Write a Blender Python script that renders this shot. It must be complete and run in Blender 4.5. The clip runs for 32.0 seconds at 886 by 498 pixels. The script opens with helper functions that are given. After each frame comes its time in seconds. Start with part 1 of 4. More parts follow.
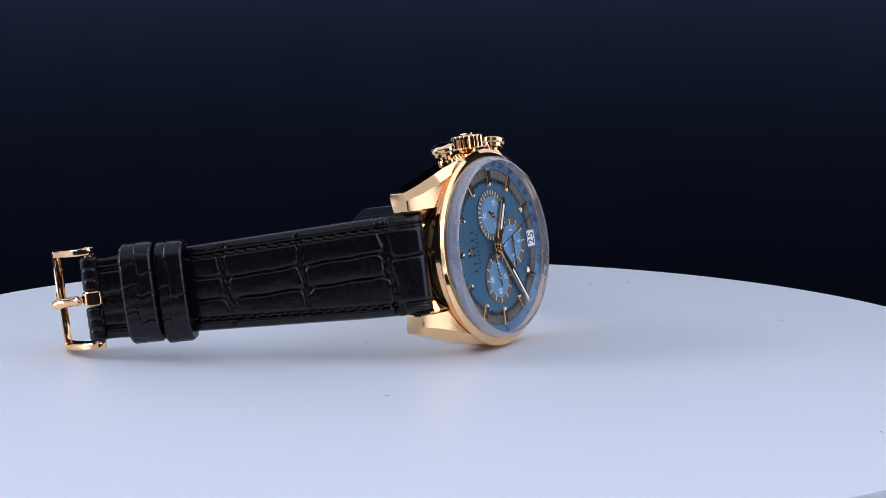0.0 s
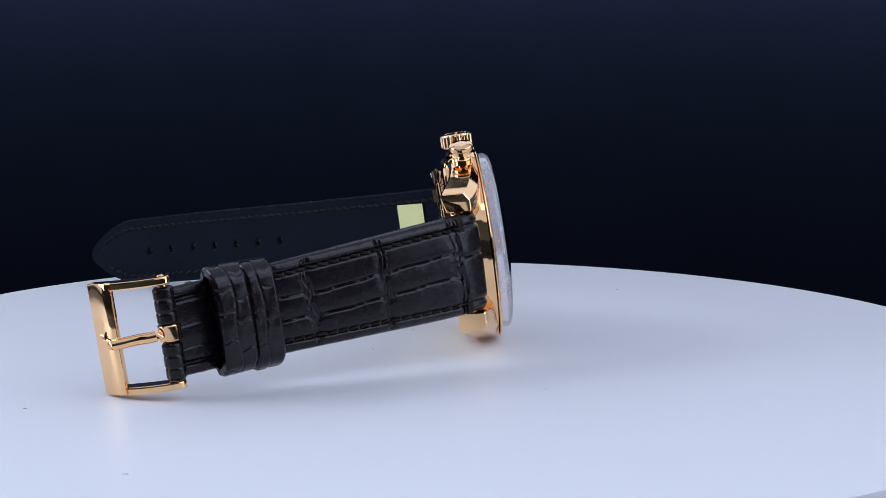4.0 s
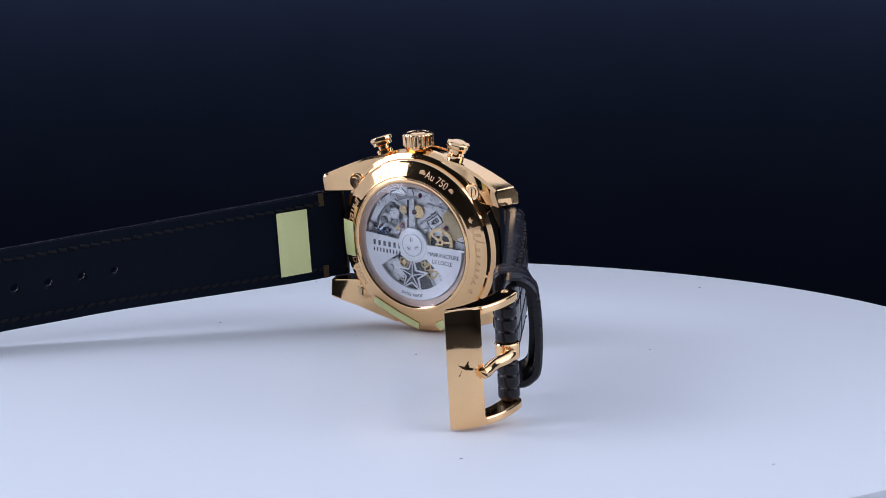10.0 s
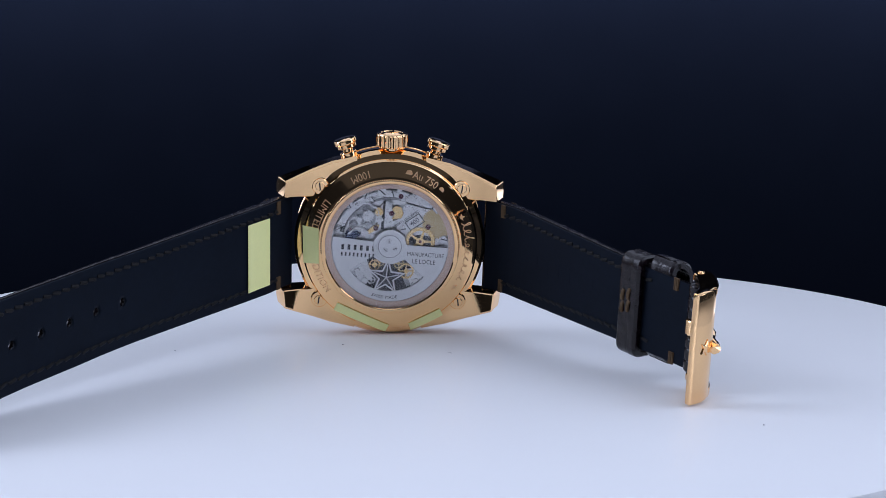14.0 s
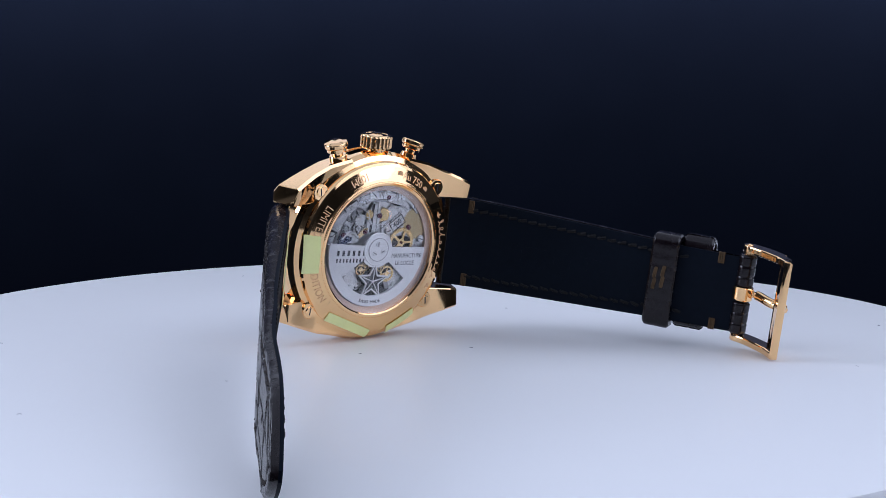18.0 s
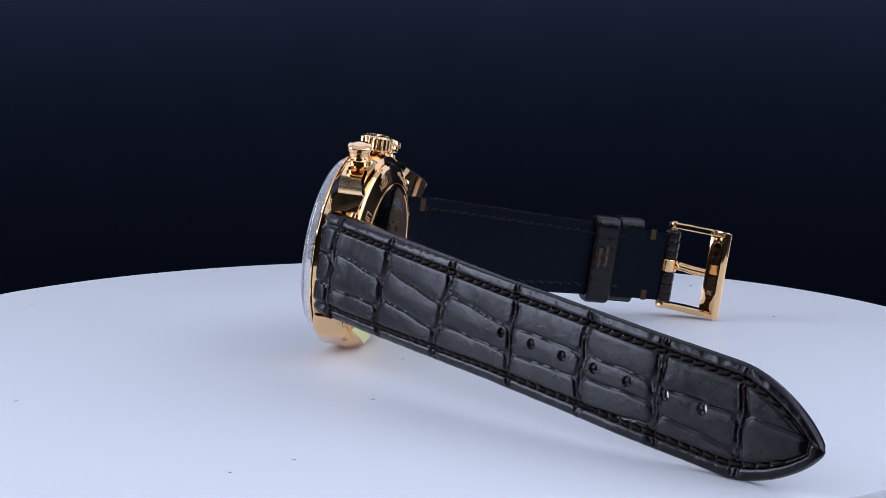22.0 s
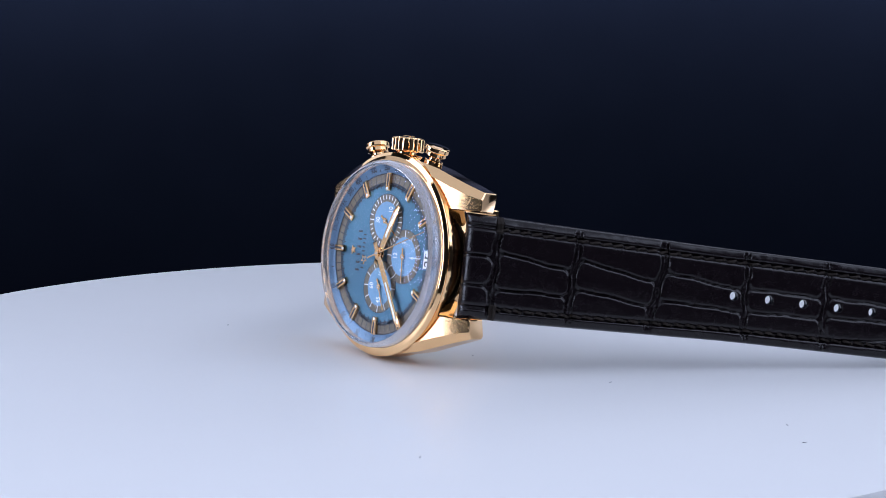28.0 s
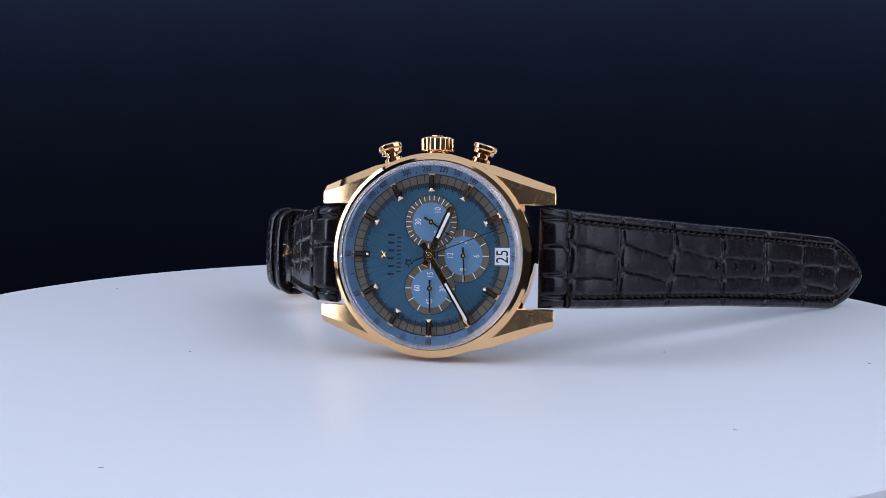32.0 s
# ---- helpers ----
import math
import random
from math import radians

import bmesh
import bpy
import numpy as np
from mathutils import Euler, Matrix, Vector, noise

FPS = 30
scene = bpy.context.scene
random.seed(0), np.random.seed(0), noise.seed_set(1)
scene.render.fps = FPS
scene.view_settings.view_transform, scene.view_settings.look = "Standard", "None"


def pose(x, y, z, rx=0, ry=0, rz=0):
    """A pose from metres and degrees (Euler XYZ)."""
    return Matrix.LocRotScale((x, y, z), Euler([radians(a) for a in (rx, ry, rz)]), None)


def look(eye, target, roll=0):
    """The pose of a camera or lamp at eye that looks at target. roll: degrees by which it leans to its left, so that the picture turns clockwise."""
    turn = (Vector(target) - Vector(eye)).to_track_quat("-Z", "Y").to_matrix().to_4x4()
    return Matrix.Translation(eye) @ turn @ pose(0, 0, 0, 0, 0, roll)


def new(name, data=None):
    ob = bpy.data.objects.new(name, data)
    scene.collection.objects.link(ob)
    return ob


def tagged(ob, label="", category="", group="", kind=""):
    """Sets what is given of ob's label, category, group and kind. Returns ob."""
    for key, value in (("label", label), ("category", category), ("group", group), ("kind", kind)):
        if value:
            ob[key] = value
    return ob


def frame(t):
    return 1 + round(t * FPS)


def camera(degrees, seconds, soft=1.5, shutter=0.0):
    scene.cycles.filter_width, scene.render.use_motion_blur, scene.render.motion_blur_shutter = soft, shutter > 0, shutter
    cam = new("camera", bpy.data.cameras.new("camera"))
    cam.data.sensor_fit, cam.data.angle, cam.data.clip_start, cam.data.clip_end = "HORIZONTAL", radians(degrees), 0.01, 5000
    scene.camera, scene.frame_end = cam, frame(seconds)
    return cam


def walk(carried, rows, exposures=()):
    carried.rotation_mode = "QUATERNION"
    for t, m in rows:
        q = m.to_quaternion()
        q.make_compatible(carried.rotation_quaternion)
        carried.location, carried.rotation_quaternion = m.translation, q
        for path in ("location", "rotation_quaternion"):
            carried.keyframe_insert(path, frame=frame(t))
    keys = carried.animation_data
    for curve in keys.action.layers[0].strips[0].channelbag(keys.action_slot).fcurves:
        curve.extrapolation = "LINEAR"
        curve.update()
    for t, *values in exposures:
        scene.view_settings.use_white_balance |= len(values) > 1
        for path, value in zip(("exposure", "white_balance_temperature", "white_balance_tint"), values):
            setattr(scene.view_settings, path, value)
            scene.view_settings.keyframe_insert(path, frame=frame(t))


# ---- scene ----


# ---------------------------------------------------------------- camera
cam = camera(33.3, 32.0, soft=0.6)
PAN, TILT = 0.01526, 0.13412
EYE = (0.0, -0.29389, 0.05920)
AIM = (EYE[0] + math.sin(PAN) * math.cos(TILT), EYE[1] + math.cos(PAN) * math.cos(TILT), EYE[2] - math.sin(TILT))
walk(cam, [(0.0, look(EYE, AIM, 0.2626)), (32.0, look(EYE, AIM, 0.2626))], exposures=[(0.0, -0.05), (8.0, -0.06), (14.0, 0.0), (22.0, 0.0), (25.0, -0.06), (28.0, 0.0), (29.5, -0.1), (32.0, -0.05)])

TURN = 8.977            # degrees a second of the turntable

# ---------------------------------------------------------------- light
world = bpy.data.worlds.new("world")
scene.world = world
world.use_nodes = True
world.node_tree.nodes["Background"].inputs["Color"].default_value = (0.5, 0.6, 1.0, 1)
world.node_tree.nodes["Background"].inputs["Strength"].default_value = 0.0


def softbox(name, eye, target, sx, sy, watts, colour, spread):
    data = bpy.data.lights.new(name, "AREA")
    data.shape, data.size, data.size_y = "RECTANGLE", sx, sy
    data.energy, data.color, data.spread = watts, colour, radians(spread)
    ob = new(name, data)
    ob.matrix_world = look(eye, target)
    return ob


COOL = (0.685, 0.765, 1.0)
softbox("softbox_left", (-0.72, 0.02, 0.48), (0, 0, 0.02), 0.34, 0.30, 1.9, COOL, 150)
softbox("softbox_low_left", (-0.80, -0.135, 0.17), (0, 0, 0.03), 0.30, 0.34, 1.5, COOL, 150)
# dim lamp standing in for a large pale surface on the left
softbox("dim_panel_left", (-0.86, 0.09, 0.16), (0, 0, 0.10), 0.50, 0.40, 0.45, COOL, 180)
softbox("softbox_right", (0.52, -0.20, 0.44), (0, 0, 0.02), 0.78, 0.60, 1.8, COOL, 140)
# unseen fill lamp, added to brighten the strap and movement from the right
softbox("fill_panel_right", (0.86, -0.24, 0.17), (0, 0, 0.05), 0.46, 0.40, 1.1, COOL, 160)
softbox("softbox_top", (0.0, -0.17, 0.58), (0, -0.169, 0), 1.15, 1.30, 3.88, COOL, 180)
softbox("softbox_front", (0.0, -0.95, 0.50), (0, 0, 0.05), 1.3, 0.6, 0.13, COOL, 180)
softbox("softbox_back", (0.0, 0.72, 0.40), (0, 0, 0.16), 1.90, 0.62, 4.6, COOL, 180)
# unseen strip lamp, added so the cloth grows brighter towards the top
softbox("backdrop_fill_strip", (0.0, 0.375, 0.175), (0, 0.42, 0.13), 0.96, 0.03, 11.6, COOL, 130)

# ---------------------------------------------------------------- materials


def material(name, colour, rough=0.5, metal=0.0, noise_scale=0.0, vary=0.15, bump=0.0, bump_scale=200.0, bump_height=0.00002, coat=0.0, rough_vary=0.0,
             specular=0.5, aniso=0.0):
    """A principled surface with colour varied at two scales and a fine relief; scales are per metre."""
    m = bpy.data.materials.new(name)
    m.use_nodes = True
    nt = m.node_tree
    b = nt.nodes["Principled BSDF"]
    b.inputs["Base Color"].default_value = (*colour, 1)
    b.inputs["Roughness"].default_value = rough
    b.inputs["Metallic"].default_value = metal
    b.inputs["Specular IOR Level"].default_value = specular
    b.inputs["Coat Weight"].default_value = coat
    b.inputs["Coat Roughness"].default_value = 0.22
    b.inputs["Anisotropic"].default_value = aniso
    tc = nt.nodes.new("ShaderNodeTexCoord")
    if noise_scale:
        n1, n2 = nt.nodes.new("ShaderNodeTexNoise"), nt.nodes.new("ShaderNodeTexNoise")
        n1.inputs["Scale"].default_value, n2.inputs["Scale"].default_value = noise_scale, noise_scale * 7
        n1.inputs["Detail"].default_value = n2.inputs["Detail"].default_value = 4
        mix = nt.nodes.new("ShaderNodeMath")
        mix.operation = "MULTIPLY_ADD"
        mix.inputs[1].default_value = 0.5
        half = nt.nodes.new("ShaderNodeMath")
        half.operation = "MULTIPLY"
        half.inputs[1].default_value = 0.5
        nt.links.new(tc.outputs["Object"], n1.inputs["Vector"])
        nt.links.new(tc.outputs["Object"], n2.inputs["Vector"])
        nt.links.new(n2.outputs["Fac"], half.inputs[0])
        nt.links.new(n1.outputs["Fac"], mix.inputs[0])
        nt.links.new(half.outputs[0], mix.inputs[2])
        ramp = nt.nodes.new("ShaderNodeMapRange")
        ramp.inputs["From Min"].default_value, ramp.inputs["From Max"].default_value = 0.3, 0.7
        ramp.inputs["To Min"].default_value, ramp.inputs["To Max"].default_value = 1 - vary, 1 + vary
        nt.links.new(mix.outputs[0], ramp.inputs["Value"])
        scaled = nt.nodes.new("ShaderNodeVectorMath")
        scaled.operation = "SCALE"
        scaled.inputs[0].default_value = colour
        nt.links.new(ramp.outputs["Result"], scaled.inputs["Scale"])
        nt.links.new(scaled.outputs["Vector"], b.inputs["Base Color"])
        if rough_vary:
            rr = nt.nodes.new("ShaderNodeMapRange")
            rr.inputs["From Min"].default_value, rr.inputs["From Max"].default_value = 0.3, 0.7
            rr.inputs["To Min"].default_value, rr.inputs["To Max"].default_value = max(0.02, rough - rough_vary), rough + rough_vary
            nt.links.new(mix.outputs[0], rr.inputs["Value"])
            nt.links.new(rr.outputs["Result"], b.inputs["Roughness"])
    if bump:
        nb = nt.nodes.new("ShaderNodeTexNoise")
        nb.inputs["Scale"].default_value, nb.inputs["Detail"].default_value = bump_scale, 5
        nt.links.new(tc.outputs["Object"], nb.inputs["Vector"])
        bp = nt.nodes.new("ShaderNodeBump")
        bp.inputs["Strength"].default_value, bp.inputs["Distance"].default_value = bump, bump_height
        nt.links.new(nb.outputs["Fac"], bp.inputs["Height"])
        nt.links.new(bp.outputs["Normal"], b.inputs["Normal"])
    return m


def glass(name, tint, ior):
    m = material(name, tint, 0.0)
    b = m.node_tree.nodes["Principled BSDF"]
    b.inputs["Transmission Weight"].default_value, b.inputs["IOR"].default_value = 1.0, ior
    return m


def sunburst(name, colour, rough):
    """Brushed metal lacquer: the highlight turns with the grain round the centre."""
    m = material(name, colour, rough + 0.05, 0.70, aniso=0.35, coat=0.30)
    nt = m.node_tree
    b = nt.nodes["Principled BSDF"]
    tan = nt.nodes.new("ShaderNodeTangent")
    tan.direction_type, tan.axis = "RADIAL", "Z"
    nt.links.new(tan.outputs["Tangent"], b.inputs["Tangent"])
    tc = nt.nodes.new("ShaderNodeTexCoord")
    sep = nt.nodes.new("ShaderNodeSeparateXYZ")
    nt.links.new(tc.outputs["Object"], sep.inputs["Vector"])
    at = nt.nodes.new("ShaderNodeMath")
    at.operation = "ARCTAN2"
    nt.links.new(sep.outputs["Y"], at.inputs[0])
    nt.links.new(sep.outputs["X"], at.inputs[1])
    n = nt.nodes.new("ShaderNodeTexNoise")
    n.noise_dimensions = "1D"
    n.inputs["Scale"].default_value, n.inputs["Detail"].default_value = 34, 9
    nt.links.new(at.outputs[0], n.inputs["W"])
    rg = nt.nodes.new("ShaderNodeMapRange")
    rg.inputs["From Min"].default_value, rg.inputs["From Max"].default_value = 0.3, 0.7
    rg.inputs["To Min"].default_value, rg.inputs["To Max"].default_value = 0.84, 1.16
    nt.links.new(n.outputs["Fac"], rg.inputs["Value"])
    sc = nt.nodes.new("ShaderNodeVectorMath")
    sc.operation = "SCALE"
    sc.inputs[0].default_value = colour
    nt.links.new(rg.outputs["Result"], sc.inputs["Scale"])
    nt.links.new(sc.outputs["Vector"], b.inputs["Base Color"])
    return m


GOLD = (0.98, 0.62, 0.315)
M_gold = material("rose_gold_polished", GOLD, 0.06, 1.0, 400, 0.03, rough_vary=0.03)
M_brush = material("rose_gold_brushed", GOLD, 0.26, 1.0, 600, 0.04, bump=0.05, bump_scale=3000, rough_vary=0.03)


def brush_lines(m, scale, strength, height):
    """Fine parallel lines across a metal face."""
    nt = m.node_tree
    tc, mp, no = nt.nodes.new("ShaderNodeTexCoord"), nt.nodes.new("ShaderNodeMapping"), nt.nodes.new("ShaderNodeTexNoise")
    mp.inputs["Scale"].default_value = scale
    no.inputs["Scale"].default_value, no.inputs["Detail"].default_value = 1.0, 3
    bp = [n for n in nt.nodes if n.bl_idname == "ShaderNodeBump"][0]
    bp.inputs["Strength"].default_value, bp.inputs["Distance"].default_value = strength, height
    nt.links.new(tc.outputs["Object"], mp.inputs["Vector"])
    nt.links.new(mp.outputs["Vector"], no.inputs["Vector"])
    nt.links.new(no.outputs["Fac"], bp.inputs["Height"])


brush_lines(M_brush, (250, 7000, 250), 0.25, 0.00001)
M_leather = material("alligator_leather", (0.0060, 0.0033, 0.0049), 0.25, 0.0, 700, 0.22, bump=0.42, bump_scale=5200, bump_height=0.000022, rough_vary=0.06, specular=0.34)


def second_grain(m, scale, strength, height):
    """Adds a wider wrinkle under the fine grain."""
    nt = m.node_tree
    tc, vo, bp = nt.nodes.new("ShaderNodeTexCoord"), nt.nodes.new("ShaderNodeTexVoronoi"), nt.nodes.new("ShaderNodeBump")
    vo.feature = "SMOOTH_F1"
    vo.inputs["Scale"].default_value, vo.inputs["Smoothness"].default_value = scale, 0.6
    bp.inputs["Strength"].default_value, bp.inputs["Distance"].default_value = strength, height
    nt.links.new(tc.outputs["Object"], vo.inputs["Vector"])
    nt.links.new(vo.outputs["Distance"], bp.inputs["Height"])
    fine = [n for n in nt.nodes if n.bl_idname == "ShaderNodeBump" and n != bp][0]
    nt.links.new(bp.outputs["Normal"], fine.inputs["Normal"])


second_grain(M_leather, 1900, 0.18, 0.00005)
M_lining = material("lining_leather", (0.0050, 0.0079, 0.0142), 0.55, 0.0, 120, 0.2, bump=0.2, bump_scale=2600, bump_height=0.00003, specular=0.05)
M_thread = material("thread", (0.022, 0.0165, 0.0135), 0.65, 0.0, 900, 0.3, bump=0.4, bump_scale=4000, specular=0.2)
M_thread_dark = material("thread_dark", (0.0105, 0.0104, 0.0112), 0.7, 0.0, 900, 0.3, bump=0.4, bump_scale=4000, specular=0.15)
M_thread_brown = material("thread_brown", (0.085, 0.052, 0.026), 0.65, 0.0, 900, 0.3, bump=0.4, bump_scale=4000, specular=0.2)
M_disc = material("white_laminate", (0.80, 0.80, 0.80), 0.36, 0.0, 12, 0.006, specular=0.22)
M_base = material("dark_plastic", (0.02, 0.02, 0.022), 0.5, 0.0, 60, 0.1)
M_cloth = material("navy_backdrop_cloth", (0.0013, 0.0017, 0.0030), 0.95, 0.0, 6, 0.10, bump=0.2, bump_scale=900, bump_height=0.0002, specular=0.0)
M_room = material("grey_studio_paint", (0.060, 0.062, 0.068), 0.9, 0.0, 5, 0.15, specular=0.1)
M_bench = material("pale_bench_laminate", (0.74, 0.74, 0.76), 0.5, 0.0, 8, 0.03)
M_dark = material("dark_floor_paint", (0.030, 0.031, 0.034), 0.8, 0.0, 8, 0.1)
M_crystal = glass("sapphire_crystal", (1.0, 1.0, 1.0), 1.12)
M_crystal.node_tree.nodes["Principled BSDF"].inputs["Specular Tint"].default_value = (0.55, 0.55, 1.0, 1)      # anti-reflection coating
M_back_crystal = glass("sapphire_back", (1.0, 1.0, 1.0), 1.5)
M_dial = sunburst("blue_sunburst", (0.056, 0.148, 0.222), 0.38)
M_subdial = material("light_blue_lacquer", (0.15, 0.295, 0.455), 0.42, 0.4, 2000, 0.04, coat=0.25)
M_brown = material("taupe_print", (0.125, 0.102, 0.070), 0.5, 0.1, 1500, 0.06, coat=0.2)
M_flange = material("blue_flange", (0.085, 0.165, 0.265), 0.42, 0.45, 1500, 0.04, coat=0.3)
M_ink = material("dark_ink", (0.010, 0.012, 0.022), 0.5)
M_white = material("white_print", (0.80, 0.80, 0.80), 0.5)
M_lume = material("white_lume", (0.82, 0.82, 0.80), 0.5)
M_steel = material("rhodium_plate", (0.60, 0.60, 0.61), 0.30, 1.0, 800, 0.08, bump=0.1, bump_scale=3000, rough_vary=0.08)
# darker copy of the plate steel, with the shade of sunk parts in its colour
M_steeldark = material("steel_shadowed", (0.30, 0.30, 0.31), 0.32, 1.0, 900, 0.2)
M_rotor = material("rotor_brushed", (0.68, 0.68, 0.69), 0.40, 0.9, 700, 0.05, bump=0.08, bump_scale=3500)
M_brass = material("gilt_wheel", (0.72, 0.52, 0.26), 0.25, 1.0, 900, 0.08)
M_ring = material("movement_ring", (0.56, 0.41, 0.34), 0.35, 1.0, 500, 0.06)
M_brass2 = material("dull_gilt", (0.46, 0.36, 0.20), 0.32, 1.0, 900, 0.08)
# near-black colour that paints the shade in the movement's gaps
M_gap_shade = material("painted_recess_shade", (0.05, 0.052, 0.06), 0.35, 0.8)
M_recess = material("brown_recess", (0.10, 0.065, 0.045), 0.4, 0.6)
M_engrave = material("engraved_gold", (0.80, 0.50, 0.28), 0.5, 1.0, 2000, 0.1)
M_jewel = material("ruby_jewel", (0.08, 0.02, 0.035), 0.15)
M_blued = material("blued_steel", (0.03, 0.05, 0.12), 0.25, 0.9)
M_edge = glass("crystal_edge", (0.96, 0.94, 0.95), 1.6)
M_edge.node_tree.nodes["Principled BSDF"].inputs["Roughness"].default_value = 0.03
M_edge.node_tree.nodes["Principled BSDF"].inputs["Transmission Weight"].default_value = 0.80
M_film = material("yellow_green_film", (0.86, 0.86, 0.38), 0.35, 0.0, 300, 0.03, coat=0.2)
M_dust = material("grey_dust", (0.28, 0.28, 0.30), 0.9)

# ---------------------------------------------------------------- geometry helpers (millimetres in, metres out)
MM = 0.001


class Geo:
    def __init__(self):
        self.v, self.f = [], []

    def add(self, verts, faces, m=None):
        k = len(self.v)
        self.v += [tuple(m @ Vector(p)) if m is not None else tuple(p) for p in verts]
        self.f += [tuple(i + k for i in q) for q in faces]
        return self

    def join(self, other, m=None):
        return self.add(other.v, other.f, m)


def part(name, geo, mat, parent=None, label="", angle=32, at=None):
    """One mesh object; with at (mm) the mesh's own origin lies there."""
    me = bpy.data.meshes.new(name)
    o = at or (0, 0, 0)
    me.from_pydata([((x - o[0]) * MM, (y - o[1]) * MM, (z - o[2]) * MM) for x, y, z in geo.v], [], geo.f)
    bm = bmesh.new()
    bm.from_mesh(me)
    bmesh.ops.recalc_face_normals(bm, faces=bm.faces)
    bm.to_mesh(me)
    bm.free()
    me.materials.append(mat)
    me.polygons.foreach_set("use_smooth", [True] * len(me.polygons))
    me.set_sharp_from_angle(angle=radians(angle))
    ob = new(name, me)
    ob.location = Vector(o) * MM
    if parent is not None:
        ob.parent = parent
        if parent.get("own_origin"):
            ob.location = (Vector(o) - Vector(parent["own_origin"])) * MM
    if at:
        ob["own_origin"] = at
    if label:
        ob["label"] = label
    return ob


def lathe(profile, segs=96, wobble=None):
    """Turned about z; profile of (r, z). wobble(angle, r, z) gives a factor on r."""
    g = Geo()
    rings = []
    for r, z in profile:
        if r < 1e-6:
            rings.append([len(g.v)])
            g.v.append((0, 0, z))
        else:
            rings.append(list(range(len(g.v), len(g.v) + segs)))
            for i in range(segs):
                a = 2 * math.pi * i / segs
                k = wobble(a, r, z) if wobble else 1
                g.v.append((r * k * math.cos(a), r * k * math.sin(a), z))
    for a, b in zip(rings, rings[1:]):
        for i in range(segs):
            j = (i + 1) % segs
            if len(a) == 1 and len(b) == 1:
                continue
            if len(a) == 1:
                g.f.append((a[0], b[i], b[j]))
            elif len(b) == 1:
                g.f.append((a[i], a[j], b[0]))
            else:
                g.f.append((a[i], a[j], b[j], b[i]))
    return g


def crisp(profile, e=0.07):
    """Adds a loop beside each end of the longer runs, so that flat bands stay flat and the corners stay small."""
    out = []
    for (r0, z0), (r1, z1) in zip(profile, profile[1:]):
        d = math.hypot(r1 - r0, z1 - z0)
        out.append((r0, z0))
        if d > 4 * e:
            out += [(r0 + (r1 - r0) * k, z0 + (z1 - z0) * k) for k in (e / d, 1 - e / d)]
    return out + [profile[-1]]


def ring(r0, r1, z0, z1, segs=128):
    return lathe([(r0, z0), (r1, z0), (r1, z1), (r0, z1), (r0, z0)], segs)


def prism(outline, z0, z1, bevel=0.0, shrink=None):
    """An outline in the xy plane raised from z0 to z1, its top edge bevelled towards the centre."""
    g = Geo()
    n = len(outline)
    cx, cy = sum(p[0] for p in outline) / n, sum(p[1] for p in outline) / n
    size = max(math.hypot(p[0] - cx, p[1] - cy) for p in outline)
    k = shrink if shrink is not None else 1 - bevel / max(size, 1e-6)
    levels = [(1, z0), (1, z1 - (bevel if z1 > z0 else -bevel)), (k, z1)] if bevel else [(1, z0), (1, z1)]
    for s, z in levels:
        g.v += [(cx + (x - cx) * s, cy + (y - cy) * s, z) for x, y in outline]
    for l in range(len(levels) - 1):
        for i in range(n):
            j = (i + 1) % n
            g.f.append((l * n + i, l * n + j, (l + 1) * n + j, (l + 1) * n + i))
    g.f.append(tuple(range(n - 1, -1, -1)))
    g.f.append(tuple(range((len(levels) - 1) * n, len(levels) * n)))
    return g


def rect(cx, cy, w, h):
    return [(cx - w / 2, cy - h / 2), (cx + w / 2, cy - h / 2), (cx + w / 2, cy + h / 2), (cx - w / 2, cy + h / 2)]


def circle(cx, cy, r, n=24):
    return [(cx + r * math.cos(2 * math.pi * i / n), cy + r * math.sin(2 * math.pi * i / n)) for i in range(n)]


def star(cx, cy, r, inner=0.42, turn=90, n=5):
    return [(cx + (r if i % 2 == 0 else r * inner) * math.cos(radians(turn + 180 / n * i)),
             cy + (r if i % 2 == 0 else r * inner) * math.sin(radians(turn + 180 / n * i))) for i in range(2 * n)]


def arc_band(r0, r1, a0, a1, z0, z1, n=24, cx=0, cy=0):
    """A piece of a flat ring between two angles (degrees, anticlockwise from x)."""
    pts = [(cx + r1 * math.cos(radians(a0 + (a1 - a0) * i / n)), cy + r1 * math.sin(radians(a0 + (a1 - a0) * i / n))) for i in range(n + 1)]
    pts += [(cx + r0 * math.cos(radians(a1 + (a0 - a1) * i / n)), cy + r0 * math.sin(radians(a1 + (a0 - a1) * i / n))) for i in range(n + 1)]
    g = Geo()
    k = len(pts)
    g.v = [(x, y, z0) for x, y in pts] + [(x, y, z1) for x, y in pts]
    for i in range(n):
        a, b, c, d = i, i + 1, 2 * n + 1 - i - 1, 2 * n + 1 - i
        g.f += [(a, b, c, d), (k + d, k + c, k + b, k + a)]
    for i in range(k):
        j = (i + 1) % k
        g.f.append((i, j, k + j, k + i))
    return g


